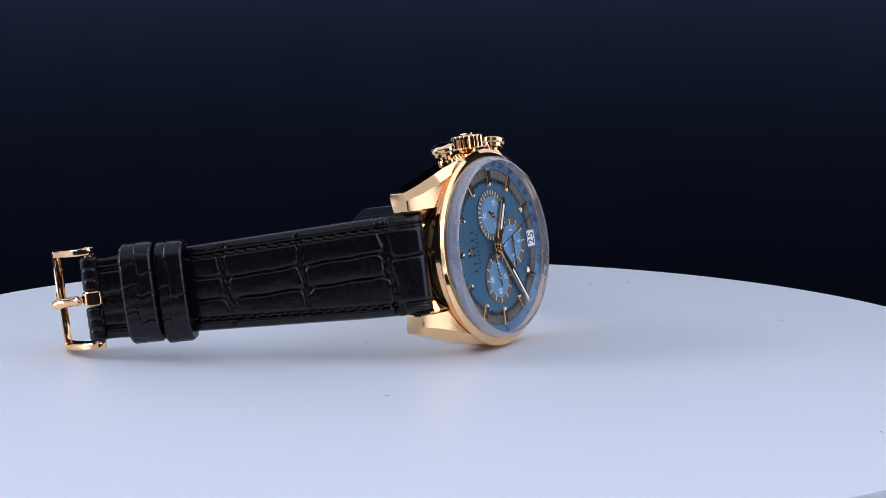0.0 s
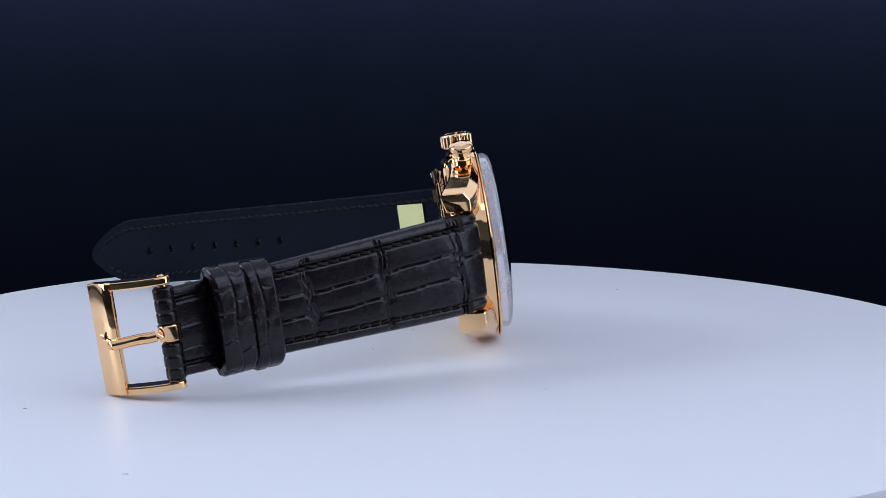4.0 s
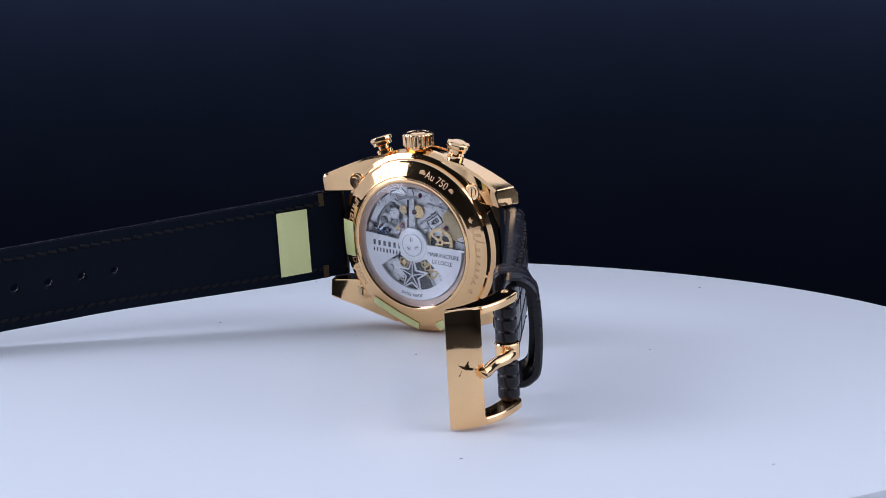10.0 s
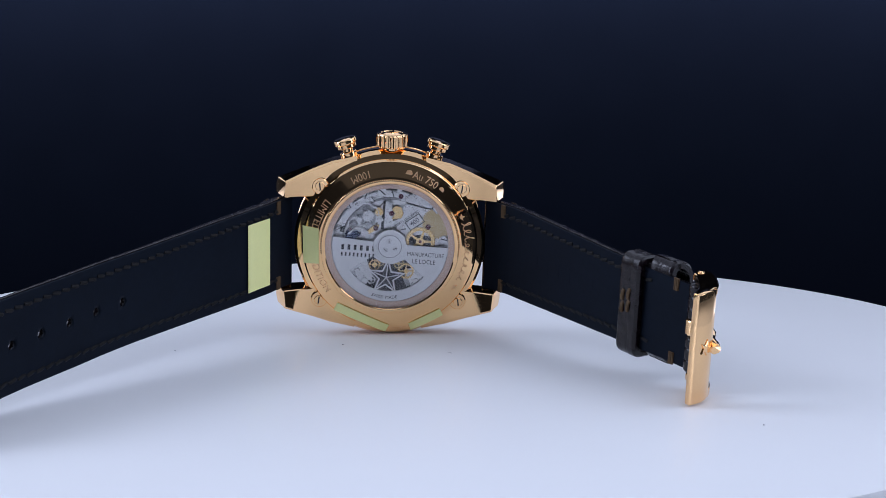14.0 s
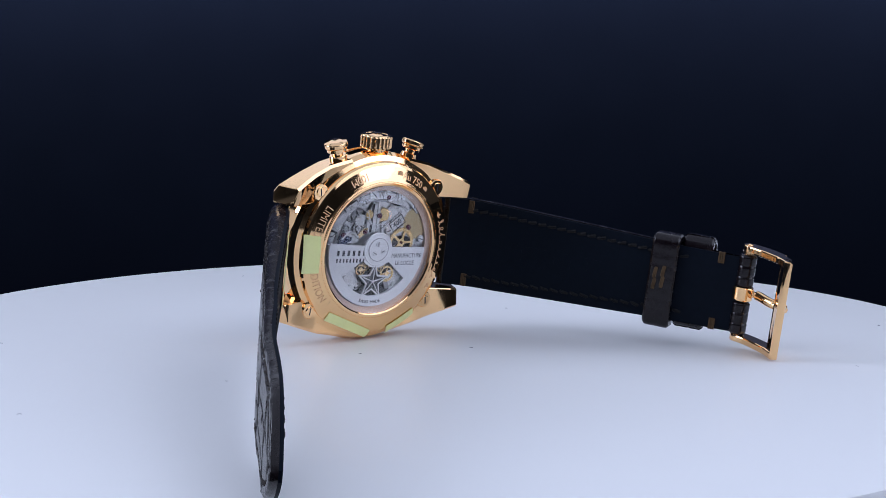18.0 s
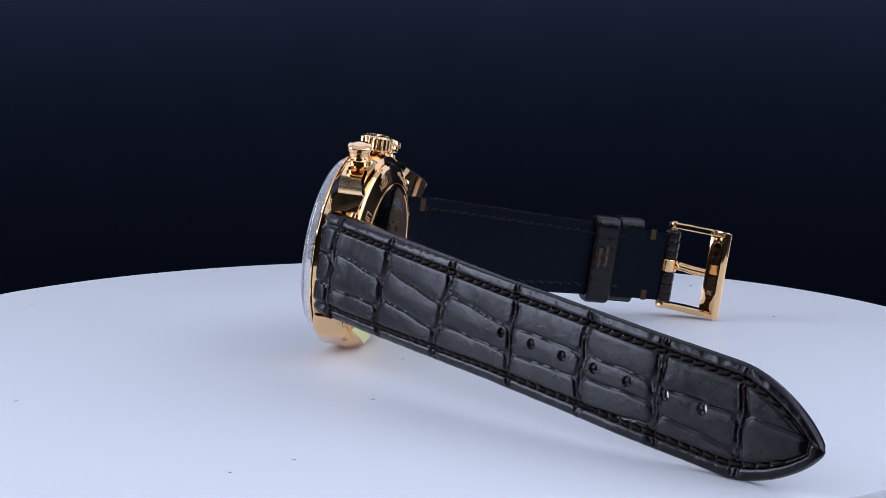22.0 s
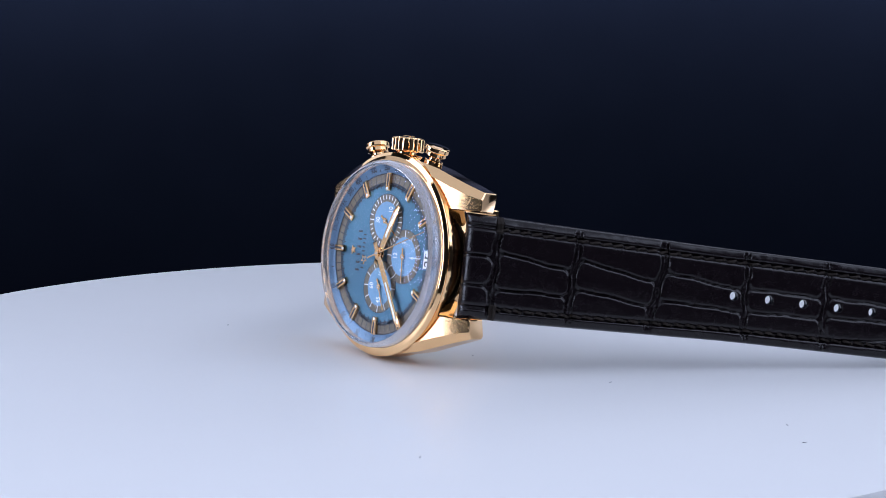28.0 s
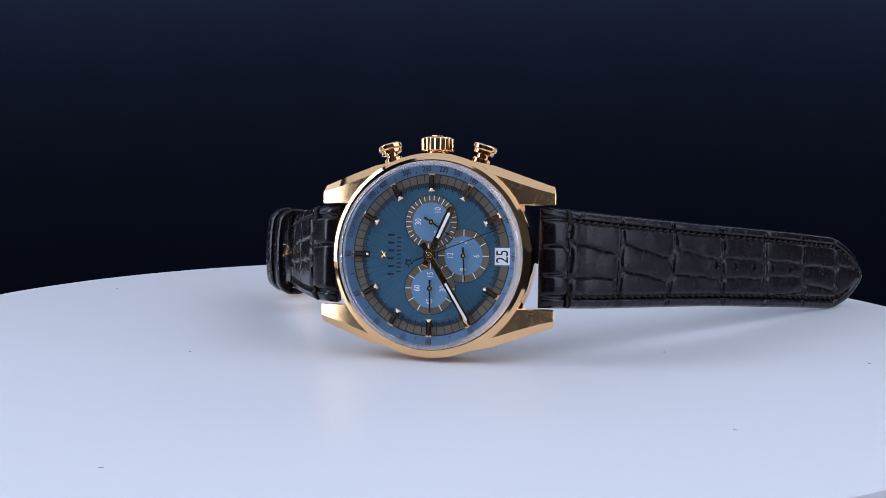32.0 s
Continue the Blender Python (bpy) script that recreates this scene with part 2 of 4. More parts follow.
def tube(points, radius, n=8, flat=1.0):
    """A rounded cord through points."""
    g = Geo()
    P = [Vector(p) for p in points]
    prev = None
    for i, p in enumerate(P):
        d = (P[min(i + 1, len(P) - 1)] - P[max(i - 1, 0)]).normalized()
        up = Vector((0, 0, 1)) if abs(d.z) < 0.9 else Vector((1, 0, 0))
        a = d.cross(up).normalized()
        b = a.cross(d)
        r = radius if not callable(radius) else radius(i / (len(P) - 1))
        for k in range(n):
            t = 2 * math.pi * k / n
            g.v.append(tuple(p + a * math.cos(t) * r + b * math.sin(t) * r * flat))
        if i:
            for k in range(n):
                j = (k + 1) % n
                g.f.append(((i - 1) * n + k, (i - 1) * n + j, i * n + j, i * n + k))
    g.f.append(tuple(range(n - 1, -1, -1)))
    g.f.append(tuple(range((len(P) - 1) * n, len(P) * n)))
    return g


def lettering(words, size, depth=0.02, squeeze=1.0, spacing=1.0, bold=0.003):
    """Built-in font, centred on the origin, in mm."""
    cu = bpy.data.curves.new("lettering", "FONT")
    cu.body, cu.size, cu.align_x, cu.align_y, cu.extrude = words, size, "CENTER", "CENTER", depth
    cu.space_character, cu.offset = spacing, (size * bold if 'M' not in words else 0.0)
    cu.resolution_u = 3
    ob = new("lettering", cu)
    bpy.context.view_layer.update()
    me = bpy.data.meshes.new_from_object(ob.evaluated_get(bpy.context.evaluated_depsgraph_get()))
    g = Geo()
    g.v = [(v.co.x * squeeze, v.co.y, v.co.z) for v in me.vertices]
    g.f = [tuple(p.vertices) for p in me.polygons]
    bpy.data.objects.remove(ob)
    bpy.data.curves.remove(cu)
    bpy.data.meshes.remove(me)
    return g


def bent(g, radius, angle, z, outward=True):
    """Lays lettering along a circle, its middle at that angle (degrees clockwise from 12 o'clock)."""
    out = Geo()
    for x, y, h in g.v:
        if outward:
            a, r = radians(angle) + x / radius, radius + y
        else:
            a, r = radians(angle) - x / radius, radius - y
        out.v.append((r * math.sin(a), r * math.cos(a), z + h))
    out.f = g.f
    return out


def cut(ob, cutters):
    """Takes the cutters' shapes out of a mesh, once, while building."""
    for g in cutters:
        tool = part("tool", g, M_base, ob.parent)
        mod = ob.modifiers.new("cut", "BOOLEAN")
        mod.object, mod.operation, mod.solver = tool, "DIFFERENCE", "EXACT"
        bpy.context.view_layer.update()
        me = bpy.data.meshes.new_from_object(ob.evaluated_get(bpy.context.evaluated_depsgraph_get()))
        old = ob.data
        ob.modifiers.remove(mod)
        ob.data = me
        me.name = ob.name
        bpy.data.meshes.remove(old)
        bpy.data.objects.remove(tool)
    return ob


# ---------------------------------------------------------------- the room
def room():
    def slab(name, x0, x1, y0, y1, z0, z1, mat, label):
        g = Geo().add([(x, y, z) for z in (z0, z1) for y in (y0, y1) for x in (x0, x1)],
                      [(0, 2, 3, 1), (4, 5, 7, 6), (0, 1, 5, 4), (2, 6, 7, 3), (0, 4, 6, 2), (1, 3, 7, 5)])
        return tagged(part(name, g, mat), label, name.split("_")[0], kind="structure")
    slab("floor", -1200, 1200, -1200, -150, -120, -92, M_dark, "dark matt floor before the bench")
    # out of view: pale slab added as a reflector for the gold, sized to suit
    slab("bench", -1200, 1200, -150, 660, -120, -90, M_bench, "unseen pale laminate bench top, added to reflect light into the gold")
    slab("backdrop", -330, 330, 420, 430, -90, 300, M_cloth, "plain dark navy cloth backdrop")
    slab("backdrop_apron", -330, 330, 230, 420, -90, -87, M_cloth, "foot of the navy cloth spread on the bench")
    slab("wall_south", -1200, 1200, -1230, -1200, -120, 1400, M_room, "plain dark grey studio wall")
    slab("wall_north", -1200, 1200, 830, 860, -120, 1400, M_room, "plain dark grey studio wall")
    slab("wall_west", -1230, -1200, -1230, 830, -120, 1400, M_room, "plain dark grey studio wall")
    slab("wall_east", 1200, 1230, -1230, 830, -120, 1400, M_room, "plain dark grey studio wall")
    slab("ceiling", -1230, 1230, -1230, 830, 1400, 1430, M_room, "plain dark grey studio ceiling")


# ---------------------------------------------------------------- the turntable
DISC_R = 118.05
DISC_Z = 0.24            # the laminate's top, in millimetres


def turntable():
    top = tagged(new("turntable"), "round white laminate display turntable with a smooth glossy top", "turntable")
    rim = [(DISC_R - 0.8, 0), (DISC_R - 0.25, -0.25), (DISC_R, -0.8), (DISC_R, -8.2), (DISC_R - 0.8, -9)]
    part("disc", lathe([(0, DISC_Z), (60, DISC_Z)] + [(r, z + DISC_Z) for r, z in rim] + [(0, DISC_Z - 9)], 256), M_disc, top)
    part("base", lathe([(0, -9.2), (70, -9.2), (78, -14), (80, -88), (79, -90), (0, -90)], 96), M_base, top, "dark plastic motor base")
    rnd = random.Random(5)
    for k, (x, y) in enumerate([(-10.8, 0.7)] + [(rnd.uniform(-90, 90), rnd.uniform(-90, 90)) for _ in range(9)]):
        if math.hypot(x, y) < 108:
            a = rnd.uniform(0, 3)
            fibre = [(x + math.cos(a + 0.5 * s) * s * 0.45, y + math.sin(a + 0.5 * s) * s * 0.45, DISC_Z + 0.05) for s in (-1, -0.4, 0.2, 0.8)]
            part("dust_fleck", tube(fibre, 0.045, 5), M_dust, top)
    return top


# ---------------------------------------------------------------- the watch: x to 3 o'clock, y to 12, z out of the dial
AX = Vector((-0.13064, 0.0608, 0.98956))
AZ = Vector((0.82268, -0.55038, 0.14242)).normalized()
AX = (AX - AX.dot(AZ) * AZ).normalized()
AY = AZ.cross(AX)
HOME = Matrix((AX, AY, AZ)).transposed().to_4x4()
HOME.translation = Vector((14.6283, -2.4788, 20.33)) * MM

CASE_R = 19.6


def case_parts(w):
    body = part("case_body", lathe(crisp([(13.3, -5.8), (17.8, -6.1), (18.9, -5.7), (CASE_R - 0.05, -4.6), (CASE_R, -3.4), (CASE_R - 0.1, -1.2),
                                   (19.35, -0.35), (19.0, -0.15), (17.7, -0.15), (17.7, -5.0), (13.3, -5.0), (13.3, -5.8)]), 160), M_gold, w,
                "polished rose gold middle case")
    part("bezel", lathe(crisp([(17.6, -0.12), (19.45, -0.12), (19.55, -0.04), (19.5, 0.12), (18.8, 0.46), (18.2, 0.58), (18.02, 0.58), (17.95, 0.52), (17.95, 0.06), (17.6, 0.0), (17.6, -0.12)]),
                        160), M_gold, w, "narrow polished rose gold bezel")
    for sx in (1, -1):
        for sy in (1, -1):
            lug(w, sx, sy)


def lug(w, sx, sy):
    # sections along the lug: y at the top, y at the bottom, inner x, outer x, chamfer x, top z, chamfer z, bottom z
    rows = [(7.0, 7.0, 9.9, 18.2, 16.8, -0.3, -1.0, -5.0), (12.0, 12.0, 9.8, 17.1, 15.4, -0.4, -1.5, -5.1), (16.5, 16.0, 9.75, 15.6, 13.9, -1.0, -2.3, -5.9),
            (20.0, 19.0, 9.75, 14.4, 12.8, -1.95, -3.2, -7.1), (22.6, 21.0, 9.75, 13.55, 12.15, -3.0, -4.1, -7.95), (23.15, 21.4, 9.8, 13.4, 12.05, -3.3, -4.3, -8.0),
            (23.3, 21.55, 9.98, 13.2, 11.9, -3.5, -4.45, -7.85)]
    g = Geo()
    for yt, yb, xi, xo, xc, zt, zc, zb in rows:
        e = 0.18

        def at(x, z):
            return (sx * x, sy * (yb + (yt - yb) * (z - zb) / (zt - zb)), z)
        g.v += [at(xi, zb + e), at(xi, zt - e), at(xi + e, zt), at(xc, zt), at(xo, zc), at(xo, zb - 0.3), at(xo - 0.5, zb - 0.8), at(xi + e, zb)]
    n = 8
    for k in range(len(rows) - 1):
        for i in range(n):
            j = (i + 1) % n
            g.f.append((k * n + i, k * n + j, (k + 1) * n + j, (k + 1) * n + i))
    g.f.append(tuple(range(n)))
    g.f.append(tuple(range((len(rows) - 1) * n, len(rows) * n)))
    ob = part("lug", g, M_gold, w, "rose gold lug, brushed on top, polished at the sides", 20)
    ob.data.materials.append(M_brush)
    for f in ob.data.polygons:
        if f.normal.z > 0.45 and abs(f.normal.y) < 0.9 and abs(f.normal.x) < 0.25:
            f.material_index = 1


def crown_and_pushers(w):
    rot = Matrix.Rotation(radians(90), 4, "Y")          # z of the turned shape to x of the watch
    g = Geo().join(lathe(crisp([(0, 0), (1.9, 0), (1.9, 0.5), (2.95, 0.6), (3.2, 0.9), (3.2, 3.0), (2.95, 3.3), (2.6, 3.42), (2.4, 3.42), (2.3, 3.3), (1.2, 3.55), (0, 3.6)]), 144,
                         lambda a, r, z: 1 - (0.055 * (0.5 + 0.5 * math.cos(24 * a)) ** 0.6 if r > 2.9 and 0.7 < z < 3.2 else 0)),
                   Matrix.Translation((19.3, 0, -3.15)) @ rot)
    crown = part("crown", g, M_gold, w, "fluted rose gold winding crown")
    emblem = prism(star(0, 0, 1.25), 3.5, 3.72, 0.08)
    part("crown_star", Geo().join(emblem, Matrix.Translation((19.3, 0, -3.15)) @ rot), M_gold, crown)
    for s in (1, -1):
        m = Matrix.Translation((17.3, s * 8.45, -2.95)) @ Matrix.Rotation(radians(s * 17), 4, "Z") @ rot
        stem = Geo().join(lathe(crisp([(0, -1), (1.75, -1), (1.75, 1.3), (1.6, 1.45), (1.1, 1.45), (1.1, 2.4), (0, 2.4)]), 48), m)
        push = part("pusher", stem, M_gold, w, "polished rose gold chronograph pusher")
        part("pusher_cap", Geo().join(lathe(crisp([(0, 2.2), (1.75, 2.2), (2.05, 2.35), (2.05, 2.95), (2.25, 3.05), (2.38, 3.25), (2.38, 3.9), (2.22, 4.12), (1.3, 4.26), (0, 4.3)]), 64), m),
             M_gold, push, angle=50)


def crystal(w):
    g = lathe([(0, 4.35), (4, 4.27), (8, 4.03), (12, 3.62), (15.5, 3.12), (16.6, 2.88), (17.0, 2.76), (17.0, 1.95), (15.5, 2.24), (12, 2.68), (8, 3.05), (4, 3.27), (0, 3.35)], 160)
    c = part("crystal", g, M_crystal, w, "clear domed sapphire crystal", 25)
    c.visible_shadow = False
    e = part("crystal_rim", lathe([(17.03, 0.12), (17.9, 0.12), (17.92, 1.75), (17.85, 2.0), (17.35, 2.66), (17.03, 2.76), (17.03, 0.12)], 160), M_edge, w, "bevelled rim of the crystal", 40)
    e.visible_shadow = False


def clockwise(r, deg):
    """A place on the dial at that angle clockwise from 12 o'clock."""
    return r * math.sin(radians(deg)), r * math.cos(radians(deg))


def turned(g, deg, cx=0.0, cy=0.0):
    """Turns a shape drawn pointing at 12 o'clock clockwise and moves its centre."""
    return Geo().join(g, Matrix.Translation((cx, cy, 0)) @ Matrix.Rotation(radians(-deg), 4, "Z"))


def dial_parts(w):
    dial = part("dial", lathe([(0, 0), (8, 0), (15.45, 0), (15.45, -0.5), (0, -0.5)], 160), M_dial, w, "sunray-brushed blue dial", at=None)
    part("flange", lathe([(15.4, 0.02), (15.5, 0.14), (17.0, 0.61), (17.0, 0.3), (15.4, -0.3)], 160), M_flange, w, "light blue tachymeter flange")
    part("minute_ring", ring(13.62, 15.35, 0.0, 0.035), M_brown, dial, "taupe minute ring")
    marks = Geo()
    for i in range(60):
        if 28 <= i <= 32:
            continue
        marks.join(turned(prism(rect(0, 14.5, 0.17, 1.7), 0.03, 0.05), 6 * i))
    marks.join(ring(13.54, 13.70, 0.02, 0.05)).join(ring(15.22, 15.42, 0.02, 0.055))
    part("minute_marks", marks, M_ink, dial)
    fine = Geo()
    for i in range(240):
        if 115 <= i <= 125:
            continue
        l = 0.95 if i % 4 == 0 else 0.6
        fine.join(turned(prism(rect(0, 13.55 - l / 2, 0.20 if i % 4 else 0.24, l), 0.0, 0.06), 1.5 * i))
    tagged(part("fine_marks", fine, M_ink, dial), kind="stuff")
    # tachymeter scale
    scale = Geo()
    for v in (60, 65, 70, 75, 80, 90, 100, 110, 120, 130, 140, 150, 160, 180, 200, 220, 250, 300, 400, 500):
        a = 21600 / v
        g = lettering(str(v), 1.4, 0.01, 0.84, 1.0, 0.022)
        part("tachymeter_figure", tilted(bent(g, 16.38, a, 0)), M_ink, w)
        scale.join(tilted(turned(prism(circle(0, 15.7, 0.11, 8), 0, 0.03), a)))
    for a in (228, 255, 279, 298.5, 320, 346, 205.7, 188, 172.8, 127, 114, 79, 63, 48):
        scale.join(tilted(turned(prism(rect(0, 16.0, 0.16, 0.55), 0, 0.03), a)))
    for i in range(40):
        scale.join(tilted(turned(prism(circle(0, 15.8, 0.06, 6), 0, 0.03), 216 + 3.6 * i)))
    part("tachymeter_marks", scale, M_ink, w)
    part("tachymeter_word", tilted(bent(lettering("TACHYMETER", 1.4, 0.01, 0.80, 1.0, 0.014), 16.38, 23, 0)), M_ink, w)
    # hour marks
    for h in range(12):
        if h == 6:
            continue
        a = 30 * h
        bar = prism([(-0.62, 12.1), (0.62, 12.1), (0.62, 15.5), (-0.62, 15.5)], 0.04, 0.62, 0.22, 0.80)
        k = part("hour_mark", turned(bar, a), M_gold, dial, "faceted rose gold hour mark")
        part("lume_dot", turned(prism(rect(0, 12.5, 0.46, 0.46), 0.58, 0.66), a), M_lume, k)
        part("mark_groove", turned(prism(rect(0, 14.15, 0.42, 2.3), 0.60, 0.635), a), M_ink, k)
    # applied star and the two lines of wording under it, kept as plain bars
    part("applied_star", prism(star(0, 9.55, 0.95), 0.04, 0.45, 0.25, 0.35), M_gold, dial, "small applied rose gold star")
    for i in range(6):
        part("wording_bar", prism(rect(-3.75 + 1.5 * i, 7.9, 0.42, 1.25), 0.0, 0.03), M_ink, dial)
    for i in range(9):
        part("wording_bar", prism(rect(-3.2 + 0.8 * i, 6.35, 0.26, 0.85), 0.0, 0.03), M_ink, dial)
    # date
    part("date_frame", prism(rect(0, -14.05, 3.3, 3.2), 0.0, 0.06), M_white, dial, "white date disc in its window")
    fr = Geo()
    for x, y, a, b in ((0, -12.4, 3.6, 0.22), (0, -15.7, 3.6, 0.22), (-1.72, -14.05, 0.22, 3.1), (1.72, -14.05, 0.22, 3.1)):
        fr.join(prism(rect(x, y, a, b), 0.0, 0.12, 0.05))
    part("date_window", fr, M_flange, dial)
    part("date_figure", Geo().join(lettering("25", 3.3, 0.01, 0.80), Matrix.Translation((0, -14.05, 0.08))), M_ink, dial)
    # subdials, the lower one first
    sub = [("hour_counter", 0, -6.44, 0.03, [("12", 0), ("3", 90), ("6", 180), ("9", 270)], 12, 5.1),
           ("seconds_counter", -6.31, 0, 0.06, [("60", 0), ("15", 90), ("30", 180), ("45", 270)], 12, 5.0),
           ("minute_counter", 6.31, 0, 0.09, [("30", 0), ("10", 120), ("20", 240)], 30, 5.15)]
    for name, cx, cy, z, figures, ticks, R in sub:
        m = Matrix.Translation((cx, cy, z))
        s = part(name, Geo().join(lathe([(0, 0.02), (3.75, 0.02), (3.75, 0), (0, 0)], 96), m), M_subdial, dial, "light blue counter with a taupe ring", at=(cx, cy, z))
        part("counter_ring", Geo().join(ring(3.7, R, -0.02, 0.04, 96), m), M_brown, s)
        t = Geo()
        for i in range(ticks):
            l = 1.25 if (ticks == 12 or i % 5 == 0) else 0.85
            t.join(turned(prism(rect(0, R - 0.15 - l / 2, 0.16, l), 0.03, 0.06), 360 / ticks * i), m)
        part("counter_ticks", t, M_white, s)
        part("counter_edge", Geo().join(ring(R - 0.06, R + 0.06, 0.0, 0.05, 96), m), M_ink, s)
        for words, a in figures:
            x, y = clockwise(2.55, a)
            part("counter_figure", Geo().join(lettering(words, 1.75, 0.01, 0.72), m @ Matrix.Translation((x, y, 0.035))), M_white, s)
    return dial


def tilted(g):
    """From the flat on to the sloped flange."""
    out = Geo()
    for x, y, z in g.v:
        r = math.hypot(x, y)
        out.v.append((x, y, 0.16 + (r - 15.5) * 0.305 + z))
    out.f = g.f
    return out


POINTERS = {}


def hand(w, name, outline, z, thick, angle, centre, mat, label, ridge=0.5):
    g = Geo().join(prism(outline, z, z + thick, thick * 0.55, ridge))
    ob = part(name, g, mat, w, label)
    ob.location = Vector((centre[0], centre[1], 0)) * MM
    ob.rotation_euler = (0, 0, -radians(angle))
    return ob


def hand_parts(w):
    def small(name, cx, cy, a):
        g = Geo().join(lathe([(0, 0.42), (0.5, 0.42), (0.55, 0.36), (0.55, 0.28), (0, 0.28)], 24))
        g.join(prism([(-0.22, -1.6), (0.22, -1.6), (0.16, 0), (0.10, 4.7), (-0.10, 4.7), (-0.16, 0)], 0.3, 0.38))
        ob = part(name, g, M_gold, w, "slim rose gold counter hand")
        part("hand_pin", lathe([(0, 0.52), (0.2, 0.52), (0.22, 0.4), (0, 0.4)], 16), M_steel, ob)
        ob.location = (cx * MM, cy * MM, 0)
        ob.rotation_euler = (0, 0, -radians(a))
        return ob
    small("minute_counter_pointer", 6.31, 0, 214)
    small("hour_counter_pointer", 0, -6.44, 266)
    POINTERS["seconds"] = small("seconds_pointer", -6.31, 0, 269)
    hour = [(-0.62, -2.3), (0.62, -2.3), (0.5, 0.0), (0.72, 2.2), (0.76, 9.2), (0.36, 10.3), (-0.36, 10.3), (-0.76, 9.2), (-0.72, 2.2), (-0.5, 0.0)]
    o = hand(w, "hour_pointer", hour, 0.75, 0.22, 114.8, (0, 0), M_gold, "faceted rose gold hour pointer with white lume", 0.9)
    part("lume_strip", prism([(-0.27, 3.6), (0.27, 3.6), (0.27, 8.6), (0, 9.0), (-0.27, 8.6)], 0.96, 1.01), M_lume, o)
    part("hub", lathe([(0, 0.98), (1.25, 0.98), (1.3, 0.9), (1.3, 0.75), (0, 0.75)], 32), M_gold, o)
    minute = [(-0.58, -2.6), (0.58, -2.6), (0.45, 0.0), (0.64, 2.4), (0.62, 14.2), (0.25, 15.4), (-0.25, 15.4), (-0.62, 14.2), (-0.64, 2.4), (-0.45, 0.0)]
    m = hand(w, "minute_pointer", minute, 1.1, 0.2, 238, (0, 0), M_gold, "faceted rose gold minute pointer with white lume", 0.9)
    part("lume_strip", prism([(-0.22, 6.2), (0.22, 6.2), (0.22, 14.0), (0, 14.5), (-0.22, 14.0)], 1.29, 1.34), M_lume, m)
    part("hub", lathe([(0, 1.33), (1.0, 1.33), (1.05, 1.26), (1.05, 1.1), (0, 1.1)], 32), M_gold, m)
    POINTERS["minute"] = m
    g = prism([(-0.12, -3.2), (0.12, -3.2), (0.10, 0), (0.05, 14.6), (-0.05, 14.6), (-0.10, 0)], 1.42, 1.50)
    c = part("chronograph_pointer", g, M_gold, w, "thin rose gold chronograph pointer with an open star tail")
    s1, s2 = star(0, -4.2, 1.0, turn=-90), star(0, -4.2, 0.62, turn=-90)
    og = Geo()
    og.v = [(x, y, z) for z in (1.42, 1.5) for x, y in s1 + s2]
    for i in range(10):
        j = (i + 1) % 10
        og.f += [(i, j, 10 + j, 10 + i), (20 + i, 30 + i, 30 + j, 20 + j), (i, 20 + i, 20 + j, j), (10 + i, 10 + j, 30 + j, 30 + i)]
    part("star_tail", og, M_gold, c)
    cap = part("pointer_cap", lathe([(0, 1.62), (0.52, 1.62), (0.6, 1.56), (0.6, 1.42), (0, 1.42)], 32), M_gold, c)
    part("cap_pin", lathe([(0, 1.70), (0.17, 1.70), (0.2, 1.62), (0, 1.62)], 16), M_steel, cap)
    c.rotation_euler = (0, 0, -radians(159.3))


# ---------------------------------------------------------------- the back, drawn as seen from behind with the crown up: x right, y up, z outwards
BACK = Matrix(((0, 1, 0, 0), (1, 0, 0, 0), (0, 0, -1, 0), (0, 0, 0, 1)))


DEEP = 0.8             # how far the movement and the window stand out behind


def behind(g, x=0.0, y=0.0, turn=0.0, deep=DEEP):
    return Geo().join(g, BACK @ Matrix.Translation((x, y, deep)) @ Matrix.Rotation(radians(turn), 4, "Z"))


def gear(r, teeth, z0, z1, hub=0.0, spokes=0, depth=0.3):
    """A toothed wheel; with spokes it is an open rim, spokes and a hub."""
    n = teeth * 4
    out = [((r - (depth if k % 4 in (2, 3) else 0)) * math.cos(2 * math.pi * k / n), (r - (depth if k % 4 in (2, 3) else 0)) * math.sin(2 * math.pi * k / n)) for k in range(n)]
    if not spokes:
        return prism(out, z0, z1)
    g = Geo()
    ri = r * 0.74
    inn = [(ri * math.cos(2 * math.pi * k / n), ri * math.sin(2 * math.pi * k / n)) for k in range(n)]
    g.v = [(x, y, z) for z in (z0, z1) for x, y in out + inn]
    for k in range(n):
        j = (k + 1) % n
        g.f += [(k, j, n + j, n + k), (2 * n + k, 3 * n + k, 3 * n + j, 2 * n + j), (k, 2 * n + k, 2 * n + j, j), (n + k, n + j, 3 * n + j, 3 * n + k)]
    for k in range(spokes):
        a = 360 / spokes * k
        g.join(Geo().join(prism([(hub * 0.7, -r * 0.09), (ri + 0.1, -r * 0.06), (ri + 0.1, r * 0.06), (hub * 0.7, r * 0.09)], z0, z1), Matrix.Rotation(radians(a), 4, "Z")))
    g.join(lathe([(0, z1 + 0.05), (hub, z1 + 0.05), (hub, z0), (0, z0)], 24))
    return g


